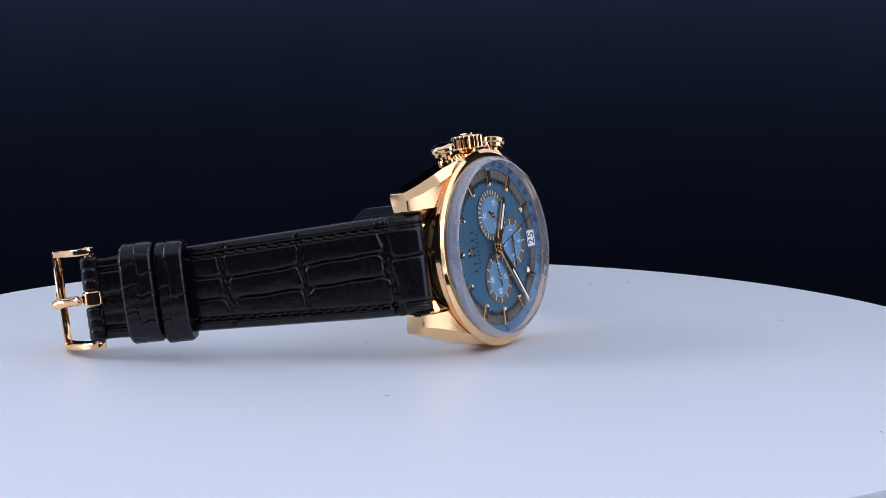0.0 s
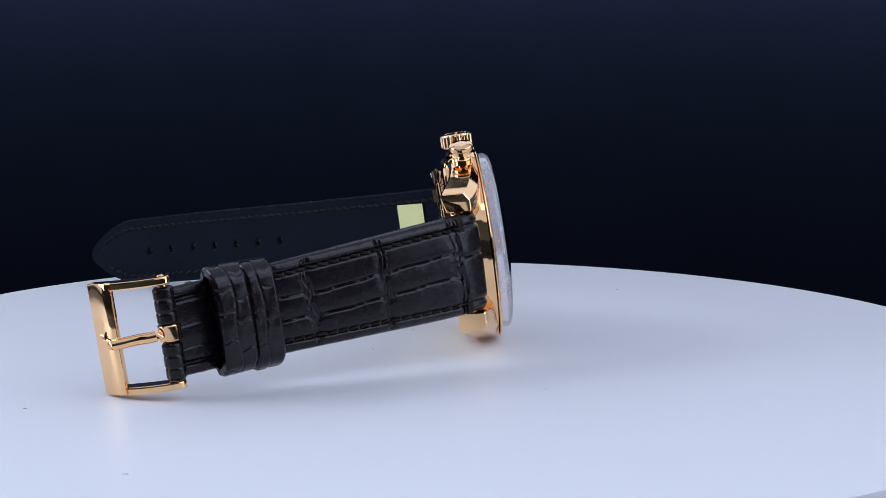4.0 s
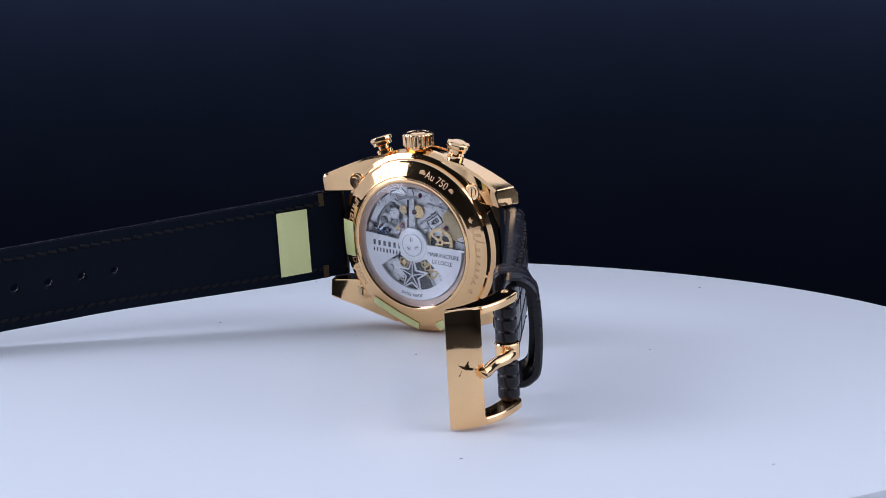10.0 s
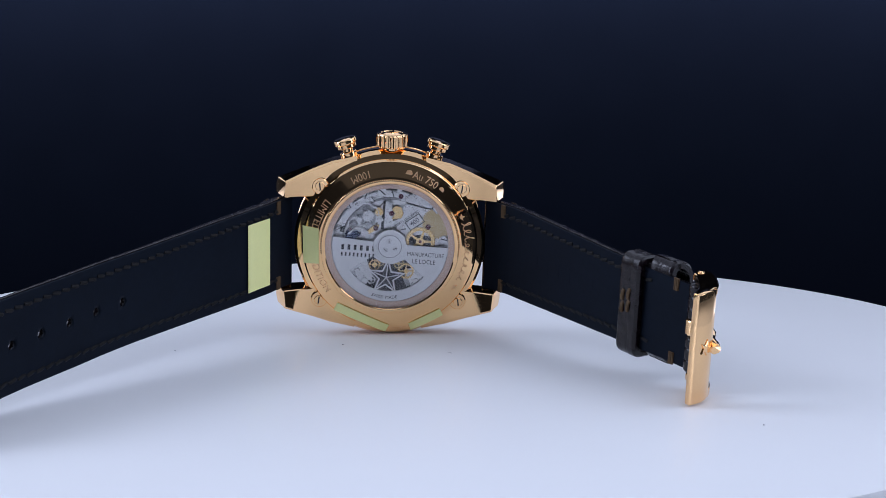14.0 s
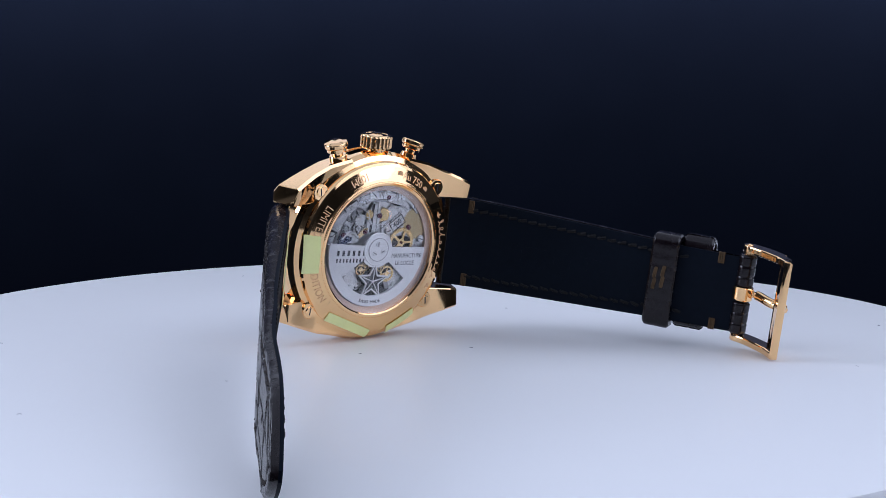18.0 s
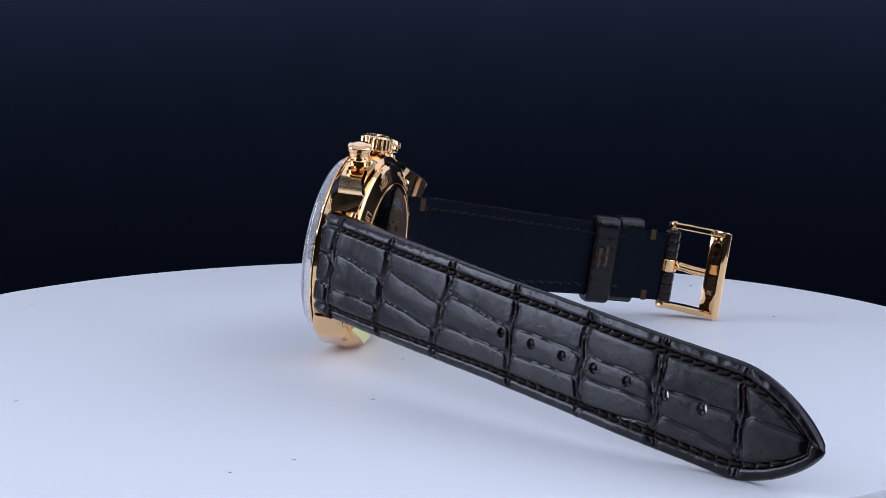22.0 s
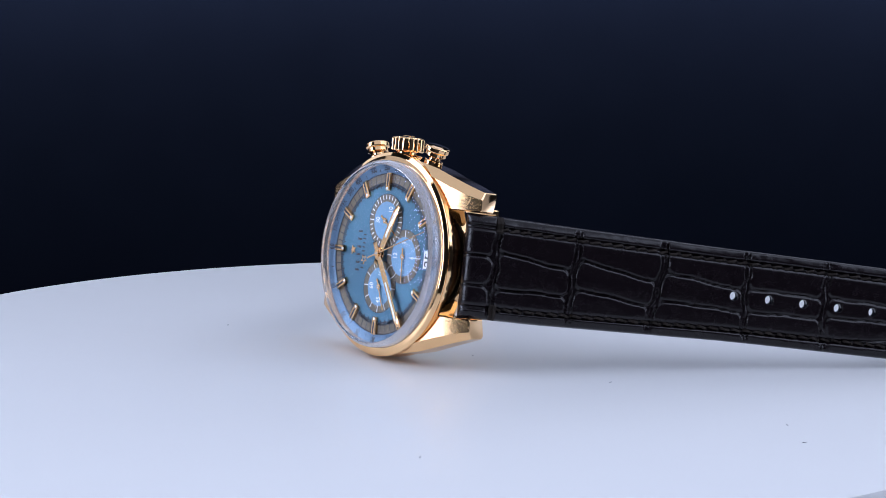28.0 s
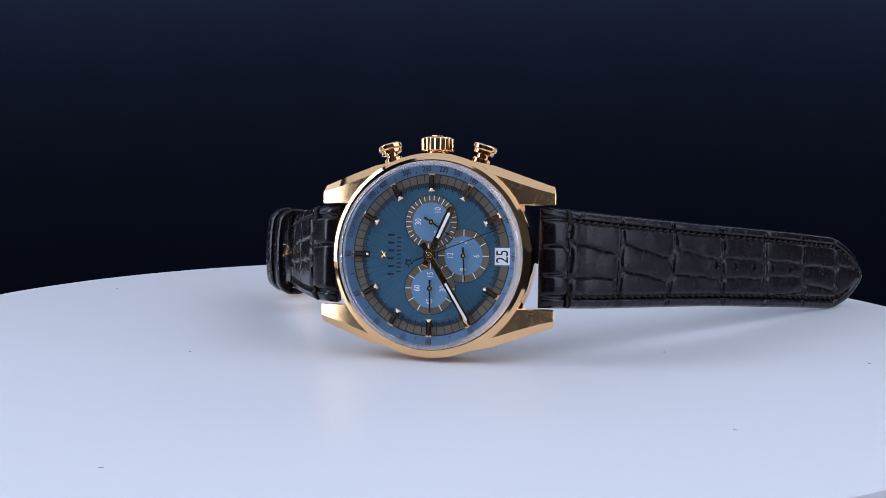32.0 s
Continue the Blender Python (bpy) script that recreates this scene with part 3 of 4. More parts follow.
def back_parts(w):
    ears = [(12.25, 14.5), (12.25, -14.5), (-12.25, 14.5), (-12.25, -14.5)]
    back = part("case_back", lathe(crisp([(13.2, -5.4), (13.2, -8.15), (13.45, -8.3), (13.85, -8.3), (14.2, -8.12), (14.6, -8.05), (17.1, -7.18), (17.6, -6.95), (17.9, -6.5), (17.9, -5.6),
                                   (13.2, -5.4)]), 160), M_gold, w, "polished rose gold display case back")
    for x, y in ears:
        k = part("screw_ear", Geo().join(lathe([(0, -5.2), (1.7, -5.2), (1.7, -6.2), (1.55, -6.38), (0, -6.38)], 40), Matrix.Translation((x * 0.975, y * 0.985, 0))), M_gold, back)
        part("screw", Geo().join(lathe([(0, -6.56), (0.85, -6.56), (0.95, -6.46), (0.95, -6.2), (0, -6.2)], 28), Matrix.Translation((x * 0.985, y * 0.993, 0))), M_gold, k)
        part("screw_slot", Geo().join(prism(rect(0, 0, 0.26, 1.5), -6.52, -6.58), Matrix.Translation((x * 0.985, y * 0.993, 0)) @ Matrix.Rotation(x * y, 4, "Z")), M_ink, k)
    bead = Geo()
    for i in range(240):
        bead.join(turned(prism(rect(0, 13.98, 0.20, 0.36), -8.1, -8.26, 0.06), 1.5 * i))
    tagged(part("coin_edge", bead, M_gold, back), kind="stuff")
    pane = part("back_crystal", lathe([(0, -8.3), (12.7, -8.3), (13.15, -8.1), (13.15, -7.8), (0, -7.8)], 128), M_back_crystal, w, "flat sapphire window")
    pane.visible_shadow = False

    # engraving on the ring: angle clockwise from the crown as seen from behind
    def arc(words, size, angle, inward, squeeze=0.9):
        g = lettering(words, size, 0.02, squeeze)
        out = Geo()
        r0 = 15.75
        for x, y, z in g.v:
            a, r = (radians(angle) - x / r0, r0 - y) if inward else (radians(angle) + x / r0, r0 + y)
            out.v.append((r * math.sin(a), r * math.cos(a), 7.67 + (r0 - r) * 0.345 + z))
        out.f = g.f
        part("engraving", behind(out, deep=0.0), M_engrave, back, "engraved wording")
    arc("100M", 2.1, -23, True)
    arc("Au 750", 2.1, 26, False)
    arc("LIMITED", 2.1, -66, True)
    arc("EDITION", 2.1, -115, True)
    marks = Geo()
    for a, r in ((13, 0.75), (40, 0.6)):
        x, y = clockwise(15.75, a)
        marks.join(behind(prism(circle(0, 0, r, 6), 7.4, 7.72), x, y, deep=0.0))
    part("hallmark", marks, M_engrave, back)
    for a in (66, 122):
        x, y = clockwise(15.75, a)
        part("engraved_star", behind(prism(star(0, 0, 0.75), 7.4, 7.74, 0.03), x, y, deep=0.0), M_engrave, back)
    # script wording on the ring, as uneven plain strokes
    for k in range(9):
        a = 72.5 + 5.2 * k
        tall = (1.9, 1.5, 2.0, 0.9, 0.9, 0.9, 0.9, 0.9, 0.9)[k]
        pts = []
        for q in range(15):
            u = q / 14
            r = 15.75 - 0.45 * 0.9 + tall * 0.5 * (1 - math.cos(math.pi * 2 * u + 0.4 * (k % 3)))
            x, y = clockwise(r, a + (u - 0.5) * 4.9 + (1.6 + 0.5 * (k % 2)) * math.sin(math.pi * 2 * u))
            pts.append((x, y, 7.67 + (15.75 - r) * 0.345))
        part("script_stroke", behind(tube(pts, 0.11, 6, 0.4), deep=0.0), M_engrave, back)

    movement(w)
    # protective film left on the metal
    drop = [(0, 8.4), (13.9, 8.4), (14.6, 8.12), (17.1, 7.26), (18.2, 6.8), (19.2, 5.9)]
    for corners in (((-17.8, 3.9), (-14.5, 3.6), (-14.4, -3.8), (-17.6, -4.0)), ((-10.5, -12.2), (0.2, -17.0), (-0.5, -18.7), (-11.3, -14.0)),
                    ((4.2, -16.6), (10.6, -13.2), (11.4, -14.9), (4.8, -18.4))):
        g = Geo()
        n, m = 10, 8
        for lift in (0.02, 0.1):
            for i in range(n + 1):
                for j in range(m + 1):
                    u, v = i / n, j / m
                    x = (corners[0][0] * (1 - u) + corners[1][0] * u) * (1 - v) + (corners[3][0] * (1 - u) + corners[2][0] * u) * v
                    y = (corners[0][1] * (1 - u) + corners[1][1] * u) * (1 - v) + (corners[3][1] * (1 - u) + corners[2][1] * u) * v
                    g.v.append((x, y, float(np.interp(math.hypot(x, y), *zip(*drop))) + lift))
        N = (n + 1) * (m + 1)
        for i in range(n):
            for j in range(m):
                a = i * (m + 1) + j
                g.f += [(a, a + 1, a + m + 2, a + m + 1), (N + a, N + a + m + 1, N + a + m + 2, N + a + 1)]
        part("film_sticker", behind(g, deep=0.0), M_film, w, "pale yellow-green protective film")


def movement(w):
    plate = part("movement_plate", behind(lathe([(0, 5.0), (13.1, 5.0), (13.1, 4.6), (0, 4.6)], 96)), M_steel, w, "rhodium-plated movement with gilt wheels")
    part("movement_ring", behind(ring(11.85, 13.18, 5.0, 6.1, 128)), M_ring, plate)
    teeth = Geo()
    for i in range(70):
        a = 100 + i * 1.35
        teeth.join(behind(arc_band(10.9, 11.5, a, a + 0.7, 5.0, 5.35, 1)))
    tagged(part("ring_teeth", teeth, M_steel, plate), kind="stuff")

    def bridge(g, mat=M_steel):
        part("bridge", behind(g), mat, plate)
    # the long operating arm round the edge with its block, over a dark sheet that paints the gap's shade
    bridge(arc_band(9.25, 11.75, 56, 166, 5.0, 5.06, 40), M_gap_shade)
    bridge(arc_band(10.0, 11.35, 62, 158, 5.2, 5.75, 40))
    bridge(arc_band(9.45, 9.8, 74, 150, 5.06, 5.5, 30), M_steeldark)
    bridge(prism([(-2.7, 10.1), (-0.9, 10.3), (-1.0, 11.9), (-2.8, 11.7)], 5.7, 5.95, 0.1, 0.92), M_rotor)
    part("block_slot", behind(prism([(-2.5, 11.5), (-1.2, 10.4), (-1.05, 10.6), (-2.35, 11.7)], 5.94, 5.97)), M_ink, plate)
    for x, y, r in ((1.7, 11.3, 0.55), (4.8, 9.75, 0.7)):
        part("arm_pivot", behind(lathe([(0, 5.85), (r * 0.45, 5.85), (r * 0.5, 5.98), (r, 5.98), (r, 5.7), (0, 5.7)], 24), x, y), M_steel, plate)
    # thin sheets for the sunk floors between the parts, their shade put into the colour
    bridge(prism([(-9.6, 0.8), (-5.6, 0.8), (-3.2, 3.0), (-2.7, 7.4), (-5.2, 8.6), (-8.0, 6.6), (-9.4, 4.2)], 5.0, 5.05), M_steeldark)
    bridge(prism([(0.5, 4.9), (2.0, 5.6), (2.6, 6.9), (1.6, 6.4), (0.7, 6.1)], 5.41, 5.44), M_recess)
    bridge(prism([(-1.9, 3.2), (-1.3, 3.2), (-1.0, 9.0), (-1.5, 9.0)], 5.51, 5.54), M_gap_shade)
    bridge(prism([(2.8, -0.6), (9.0, -0.2), (9.2, 1.8), (6.2, 2.2), (3.2, 1.4)], 5.0, 5.04), M_gap_shade)
    bridge(prism([(7.9, 7.6), (10.2, 7.2), (10.9, 5.0), (11.6, 5.2), (10.9, 8.4), (8.6, 9.6)], 5.0, 5.35, 0.1, 0.96), M_steel)
    for x, y, r, n in ((-4.5, 6.0, 1.25, 14), (-2.3, 6.9, 0.95, 22)):
        part("small_wheel", behind(gear(r, n, 5.6, 5.8, 0.4, 0, 0.22), x, y), M_steel if n == 14 else M_brass, plate)
    part("dark_cam", behind(gear(1.25, 9, 5.4, 5.75, 0.4, 0, 0.35), -7.9, 1.9), M_blued, plate, "blue-black toothed cam")
    bridge(prism([(1.2, 3.0), (8.6, 1.8), (10.4, 4.2), (8.2, 7.4), (3.2, 8.6), (1.0, 6.6)], 5.0, 5.4, 0.12, 0.97))
    bridge(prism([(-9.6, 1.2), (-4.2, 1.2), (-3.0, 3.4), (-5.2, 6.6), (-8.4, 5.2)], 5.0, 5.25, 0.1, 0.96))
    bridge(prism([(-2.4, 3.2), (0.2, 3.2), (0.4, 8.6), (-1.2, 9.2), (-2.6, 7.2)], 5.2, 5.5, 0.1, 0.95))
    bridge(prism([(-0.3, 3.4), (0.3, 3.4), (0.3, 9.4), (-0.3, 9.4)], 5.5, 5.7, 0.08, 0.92))
    bridge(prism([(2.4, 9.2), (6.0, 8.2), (7.4, 9.4), (6.6, 10.3), (3.2, 10.8)], 5.45, 5.75, 0.12, 0.93))
    for x, y, r in ((-6.0, 6.9, 1.5), (-4.6, 4.2, 1.3), (-7.4, 4.2, 0.9)):
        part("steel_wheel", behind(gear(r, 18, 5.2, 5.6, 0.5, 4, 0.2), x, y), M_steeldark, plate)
    for pts in ([(-8.4, 2.2), (-6.8, 3.6), (-5.6, 3.4), (-4.4, 2.4)], [(-6.6, 8.8), (-4.4, 8.6), (-2.6, 7.4), (-2.0, 5.4)], [(-9.6, 5.6), (-8.2, 7.4), (-6.6, 8.4)],
                [(-4.6, 5.6), (-3.4, 6.6), (-2.4, 6.4), (-1.6, 5.0)], [(2.0, 9.4), (4.6, 9.9), (7.4, 9.0), (9.4, 6.8)]):
        part("lever", behind(tube([(x, y, 5.65) for x, y in pts], 0.28, 8, 0.6)), M_steel, plate)
    # column wheel, gilt wheels
    half = prism([(0.2, 5.4), (2.2, 5.6), (2.6, 6.6), (2.2, 7.8), (1.0, 8.2), (0.2, 7.6), (0.9, 6.6)], 5.5, 5.75, 0.08, 0.93)
    part("gilt_lever", behind(half), M_brass, plate)
    part("gilt_lever", behind(prism([(-5.0, 2.6), (-3.4, 4.0), (-2.2, 4.2), (-2.4, 3.4), (-4.2, 2.2)], 5.45, 5.7, 0.08, 0.93)), M_brass, plate)
    part("ratchet_wheel", behind(gear(3.3, 46, 5.25, 5.45), 9.5, 4.7), M_brass2, plate, "dull gilt ratchet wheel")
    part("gilt_wheel", behind(gear(3.05, 56, 5.55, 5.75, 0.8, 5, 0.22), 6.1, 0.9), M_brass, plate, "open gilt wheel with five spokes")
    part("wheel_pivot", behind(lathe([(0, 5.95), (0.3, 5.92), (0.34, 5.7), (0, 5.7)], 16), 6.1, 0.9), M_jewel, plate)
    for x, y, r in ((8.6, 8.5, 0.85), (4.9, 10.3, 0.75), (10.9, 1.4, 0.75), (2.6, 3.4, 0.7), (-8.3, 8.2, 0.8), (-5.0, 10.2, 0.75), (-3.6, 9.6, 0.6), (10.2, 6.9, 0.55), (0.4, 10.7, 0.7), (-10.5, 3.2, 0.5)):
        s = part("screw", behind(lathe([(0, 5.85), (r * 0.88, 5.85), (r, 5.75), (r, 5.3), (0, 5.3)], 24), x, y), M_steel, plate)
        part("screw_slot", behind(prism(rect(0, 0, r * 0.28, r * 1.7), 5.84, 5.88), x, y, 40 * x), M_ink, s)
    for x, y in ((0.2, 6.6), (7.6, 3.9), (-2.9, 3.5), (2.0, 10.2), (-7.9, 3.0)):
        part("jewel", behind(lathe([(0, 5.78), (0.28, 5.75), (0.5, 5.8), (0.55, 5.5), (0, 5.5)], 20), x, y), M_jewel, plate)
    coil = [(-8.8 + 2.6 * u + 0.25 * math.sin(40 * u), 2.2 + 0.55 * math.sin(26 * u), 5.5 + 0.1 * math.cos(33 * u)) for u in np.linspace(0, 1, 60)]
    part("blued_spring", behind(tube(coil, 0.17, 6)), M_blued, plate)
    # caliber plate and its arc of wording
    box = Geo()
    for x, y, a, b in ((0, 1.0, 3.4, 0.16), (0, -1.0, 3.4, 0.16), (-1.65, 0, 0.16, 2.0), (1.65, 0, 0.16, 2.0)):
        box.join(prism(rect(x, y, a, b), 5.40, 5.50))
    box.join(lettering("400", 1.5, 0.05, 0.9), Matrix.Translation((0, 0, 5.46)))
    part("calibre_figure", behind(box, 4.9, 4.85, 35), M_ink, plate)
    part("jewel_count", behind(Geo().join(lettering("THIRTY-ONE JEWELS", 0.78, 0.02, 0.8), Matrix.Translation((0, 0, 5.44))), 3.35, 5.5, 36), M_ink, plate)

    # dark sheet on the plate: shade below the rotor, painted
    bridge(arc_band(0.5, 11.6, 182, 358, 5.0, 5.06, 50), M_gap_shade)
    bridge(arc_band(7.2, 9.6, 208, 240, 5.06, 5.35, 20))
    bridge(arc_band(7.6, 9.4, 292, 326, 5.06, 5.35, 20), M_steeldark)
    for x, y, r in ((-1.9, -3.6, 1.0), (1.9, -3.9, 1.1), (4.6, -6.6, 0.8), (-3.6, -7.4, 0.9)):
        part("train_wheel", behind(gear(r, 22, 5.3, 5.5, 0.3, 4, 0.16), x, y), M_brass2 if r > 0.9 else M_steel, plate)
    bridge(prism([(-8.4, -4.6), (-4.6, -3.2), (-3.2, -6.8), (-5.6, -8.6)], 5.06, 5.4, 0.12, 0.95))
    bridge(prism([(3.0, -5.2), (7.6, -4.0), (8.4, -6.4), (4.6, -9.0)], 5.06, 5.4, 0.12, 0.95))
    part("gilt_wheel", behind(gear(1.7, 26, 5.4, 5.6, 0.5, 4, 0.2), 3.4, -5.4), M_brass, plate)
    part("gilt_wheel", behind(gear(1.2, 20, 5.4, 5.6, 0.5, 4, 0.2), -3.0, -4.2), M_brass, plate)
    for x, y in ((-6.4, -5.6), (-5.0, -7.6), (6.2, -5.4), (5.4, -7.6)):
        part("screw", behind(lathe([(0, 5.75), (0.6, 5.75), (0.68, 5.65), (0.68, 5.3), (0, 5.3)], 24), x, y), M_steel, plate)
    # rotor
    R, tilt = 11.7, -5.0
    z0, z1 = 6.25, 6.5

    def ray(r, a):
        return (r * math.cos(radians(a)), r * math.sin(radians(a)))
    left = [(0, 0.45)] + [ray(R, 176 + 41 * i / 12) for i in range(13)] + [ray(4.1, 217), (-1.2, -3.6), (0, -3.8)]
    right = [(-x, y) for x, y in reversed(left)]
    rotor = part("rotor", behind(prism(left, z0, z1), 0, 0, tilt), M_rotor, w, "brushed rhodium winding rotor")
    part("rotor_arm", behind(prism(right, z0, z1), 0, 0, tilt), M_rotor, rotor)
    part("rotor_rim", behind(arc_band(9.55, R, 217, 323, z0, z1, 40), 0, 0, tilt), M_rotor, rotor)
    part("rotor_weight", behind(arc_band(9.7, R, 178, 362, 5.3, z0, 60), 0, 0, tilt), M_rotor, rotor)
    part("rotor_hub", behind(lathe([(0, z1 + 0.25), (2.3, z1 + 0.25), (2.4, z1 + 0.16), (2.6, z1 + 0.1), (3.3, z1 + 0.1), (3.4, z1), (3.4, z0), (0, z0)], 64)), M_rotor, rotor)
    for k in range(3):
        a = 90 + 120 * k + 10
        x, y = ray(1.15, a)
        s = part("hub_screw", behind(lathe([(0, z1 + 0.36), (0.5, z1 + 0.36), (0.55, z1 + 0.2), (0, z1 + 0.2)], 20), x, y), M_steel, rotor)
        part("hub_screw_slot", behind(prism(rect(0, 0, 0.14, 0.85), z1 + 0.34, z1 + 0.45), x, y, 55 * k), M_ink, s)
    part("hub_ring", behind(ring(2.28, 2.42, z1 + 0.2, z1 + 0.28, 48)), M_steeldark, rotor)
    s1 = star(0, -6.6, 4.0)
    st = part("rotor_star", behind(prism(s1, z0, z1 + 0.05), 0, 0, tilt), M_rotor, rotor, "raised star with a dark centre")
    part("star_recess", behind(prism(star(0, -6.6, 3.15), z1 + 0.04, z1 + 0.09), 0, 0, tilt), M_gap_shade, st)
    ridges = Geo()
    for k in range(5):
        a = 90 + 72 * k
        x, y = ray(2.7, a)
        ridges.join(tube([(0, -6.6, z1 + 0.1), (x, y - 6.6, z1 + 0.1)], 0.12, 6))
    part("star_ridges", behind(ridges, 0, 0, tilt), M_rotor, st)

    def words(text, size, x, y, squeeze=0.9):
        part("rotor_wording", behind(Geo().join(lettering(text, size, 0.02, squeeze), Matrix.Translation((x, y, z1 + 0.02))), 0, 0, tilt + 2), M_ink, rotor)
    words("MANUFACTURE", 1.25, 7.35, -1.35, 0.84)
    words("LE LOCLE", 1.25, 7.1, -2.85, 0.9)
    for i in range(6):
        part("wording_bar", behind(prism(rect(-9.5 + 1.25 * i, -0.75, 0.55, 1.1), z1, z1 + 0.03), 0, 0, tilt + 2), M_ink, rotor)
    for i in range(9):
        part("wording_bar", behind(prism(rect(-9.6 + 0.8 * i, -2.25, 0.34, 0.8), z1, z1 + 0.03), 0, 0, tilt + 2), M_ink, rotor)
    g = lettering("SWISS  MADE", 0.95, 0.02, 0.95)
    out = Geo()
    for x, y, z in g.v:
        a, r = radians(180) - x / 10.85, 10.85 - y
        out.v.append((r * math.sin(a), r * math.cos(a), z1 + 0.02 + z))
    out.f = g.f
    part("rotor_wording", behind(out, 0, 0, tilt), M_ink, rotor)


room()
TABLE = turntable()
WATCH = tagged(new("wristwatch"), "rose gold chronograph on edge, blue dial, open brown alligator strap", "watch")
WATCH.matrix_basis = HOME
case_parts(WATCH)
crown_and_pushers(WATCH)
crystal(WATCH)
dial_parts(WATCH)
hand_parts(WATCH)
back_parts(WATCH)


# ---------------------------------------------------------------- strap
PATH_6 = [(-19.3, -3.6), (-21.4, -6.0), (-24.5, -11.2), (-28.2, -16.4), (-47.6, -44.4), (-54.9, -55.7), (-62.4, -67.3), (-68.9, -79.1), (-78.2, -95.5)]
PATH_12 = [(18.7, -4.3), (21.0, -5.9), (23.5, -8.7), (26.6, -13.7), (42.4, -42.2), (47.5, -51), (50.8, -56.7), (52.1, -59)]
# sideways drift of the two halves along their length
DRIFT_6 = ([0, 15, 55, 75, 95, 115], [0, -0.35, -0.8, -1.2, -1.7, -2.2])
DRIFT_12 = ([0, 30, 60, 80], [0, 0.28, 0.52, 0.52])


class Run:
    """The inner face of one strap half in the yz plane, by its length s."""

    def __init__(self, pts, side, drift=((0, 1), (0, 0))):
        self.drift = drift
        P = np.array(pts, float)
        Q = np.vstack([2 * P[0] - P[1], P, 2 * P[-1] - P[-2]])
        out = []
        for i in range(1, len(Q) - 2):
            a, b, c, d = Q[i - 1:i + 3]
            for t in np.linspace(0, 1, 40, endpoint=False):
                out.append(.5 * (2 * b + (c - a) * t + (2 * a - 5 * b + 4 * c - d) * t * t + (3 * b - a - 3 * c + d) * t ** 3))
        out.append(P[-1])
        self.p = np.array(out)
        self.s = np.r_[0, np.cumsum(np.linalg.norm(np.diff(self.p, axis=0), axis=1))]
        d = np.gradient(self.p, axis=0)
        d /= np.linalg.norm(d, axis=1)[:, None]
        self.n = np.stack([-d[:, 1], d[:, 0]], 1) if side > 0 else np.stack([d[:, 1], -d[:, 0]], 1)
        self.length = self.s[-1]

    def at(self, s, x, h):
        """Arrays of s, x across and height h over the inner face, to points."""
        py, pz = np.interp(s, self.s, self.p[:, 0]), np.interp(s, self.s, self.p[:, 1])
        ny, nz = np.interp(s, self.s, self.n[:, 0]), np.interp(s, self.s, self.n[:, 1])
        return np.stack([x + np.interp(s, *self.drift), py + ny * h, pz + nz * h], -1)


def lumps(a, b, seed):
    """Smooth value noise on a lattice, from -1 to 1."""
    table = np.random.RandomState(seed).uniform(-1, 1, (64, 64))
    ia, ib = np.floor(a).astype(int), np.floor(b).astype(int)
    u, v = a - ia, b - ib
    u, v = u * u * (3 - 2 * u), v * v * (3 - 2 * v)
    c = [[table[(ia + i) % 64, (ib + j) % 64] for j in (0, 1)] for i in (0, 1)]
    return (c[0][0] * (1 - u) + c[1][0] * u) * (1 - v) + (c[0][1] * (1 - u) + c[1][1] * u) * v


def ripple(a, b, seed):
    """Smooth, uneven variation."""
    return (np.sin(a * 1.3 + b * 0.7 + seed) + np.sin(a * 0.57 - b * 1.9 + 2.1 * seed) + np.sin(a * 2.9 + b * 2.3 + 0.4 * seed)) / 3


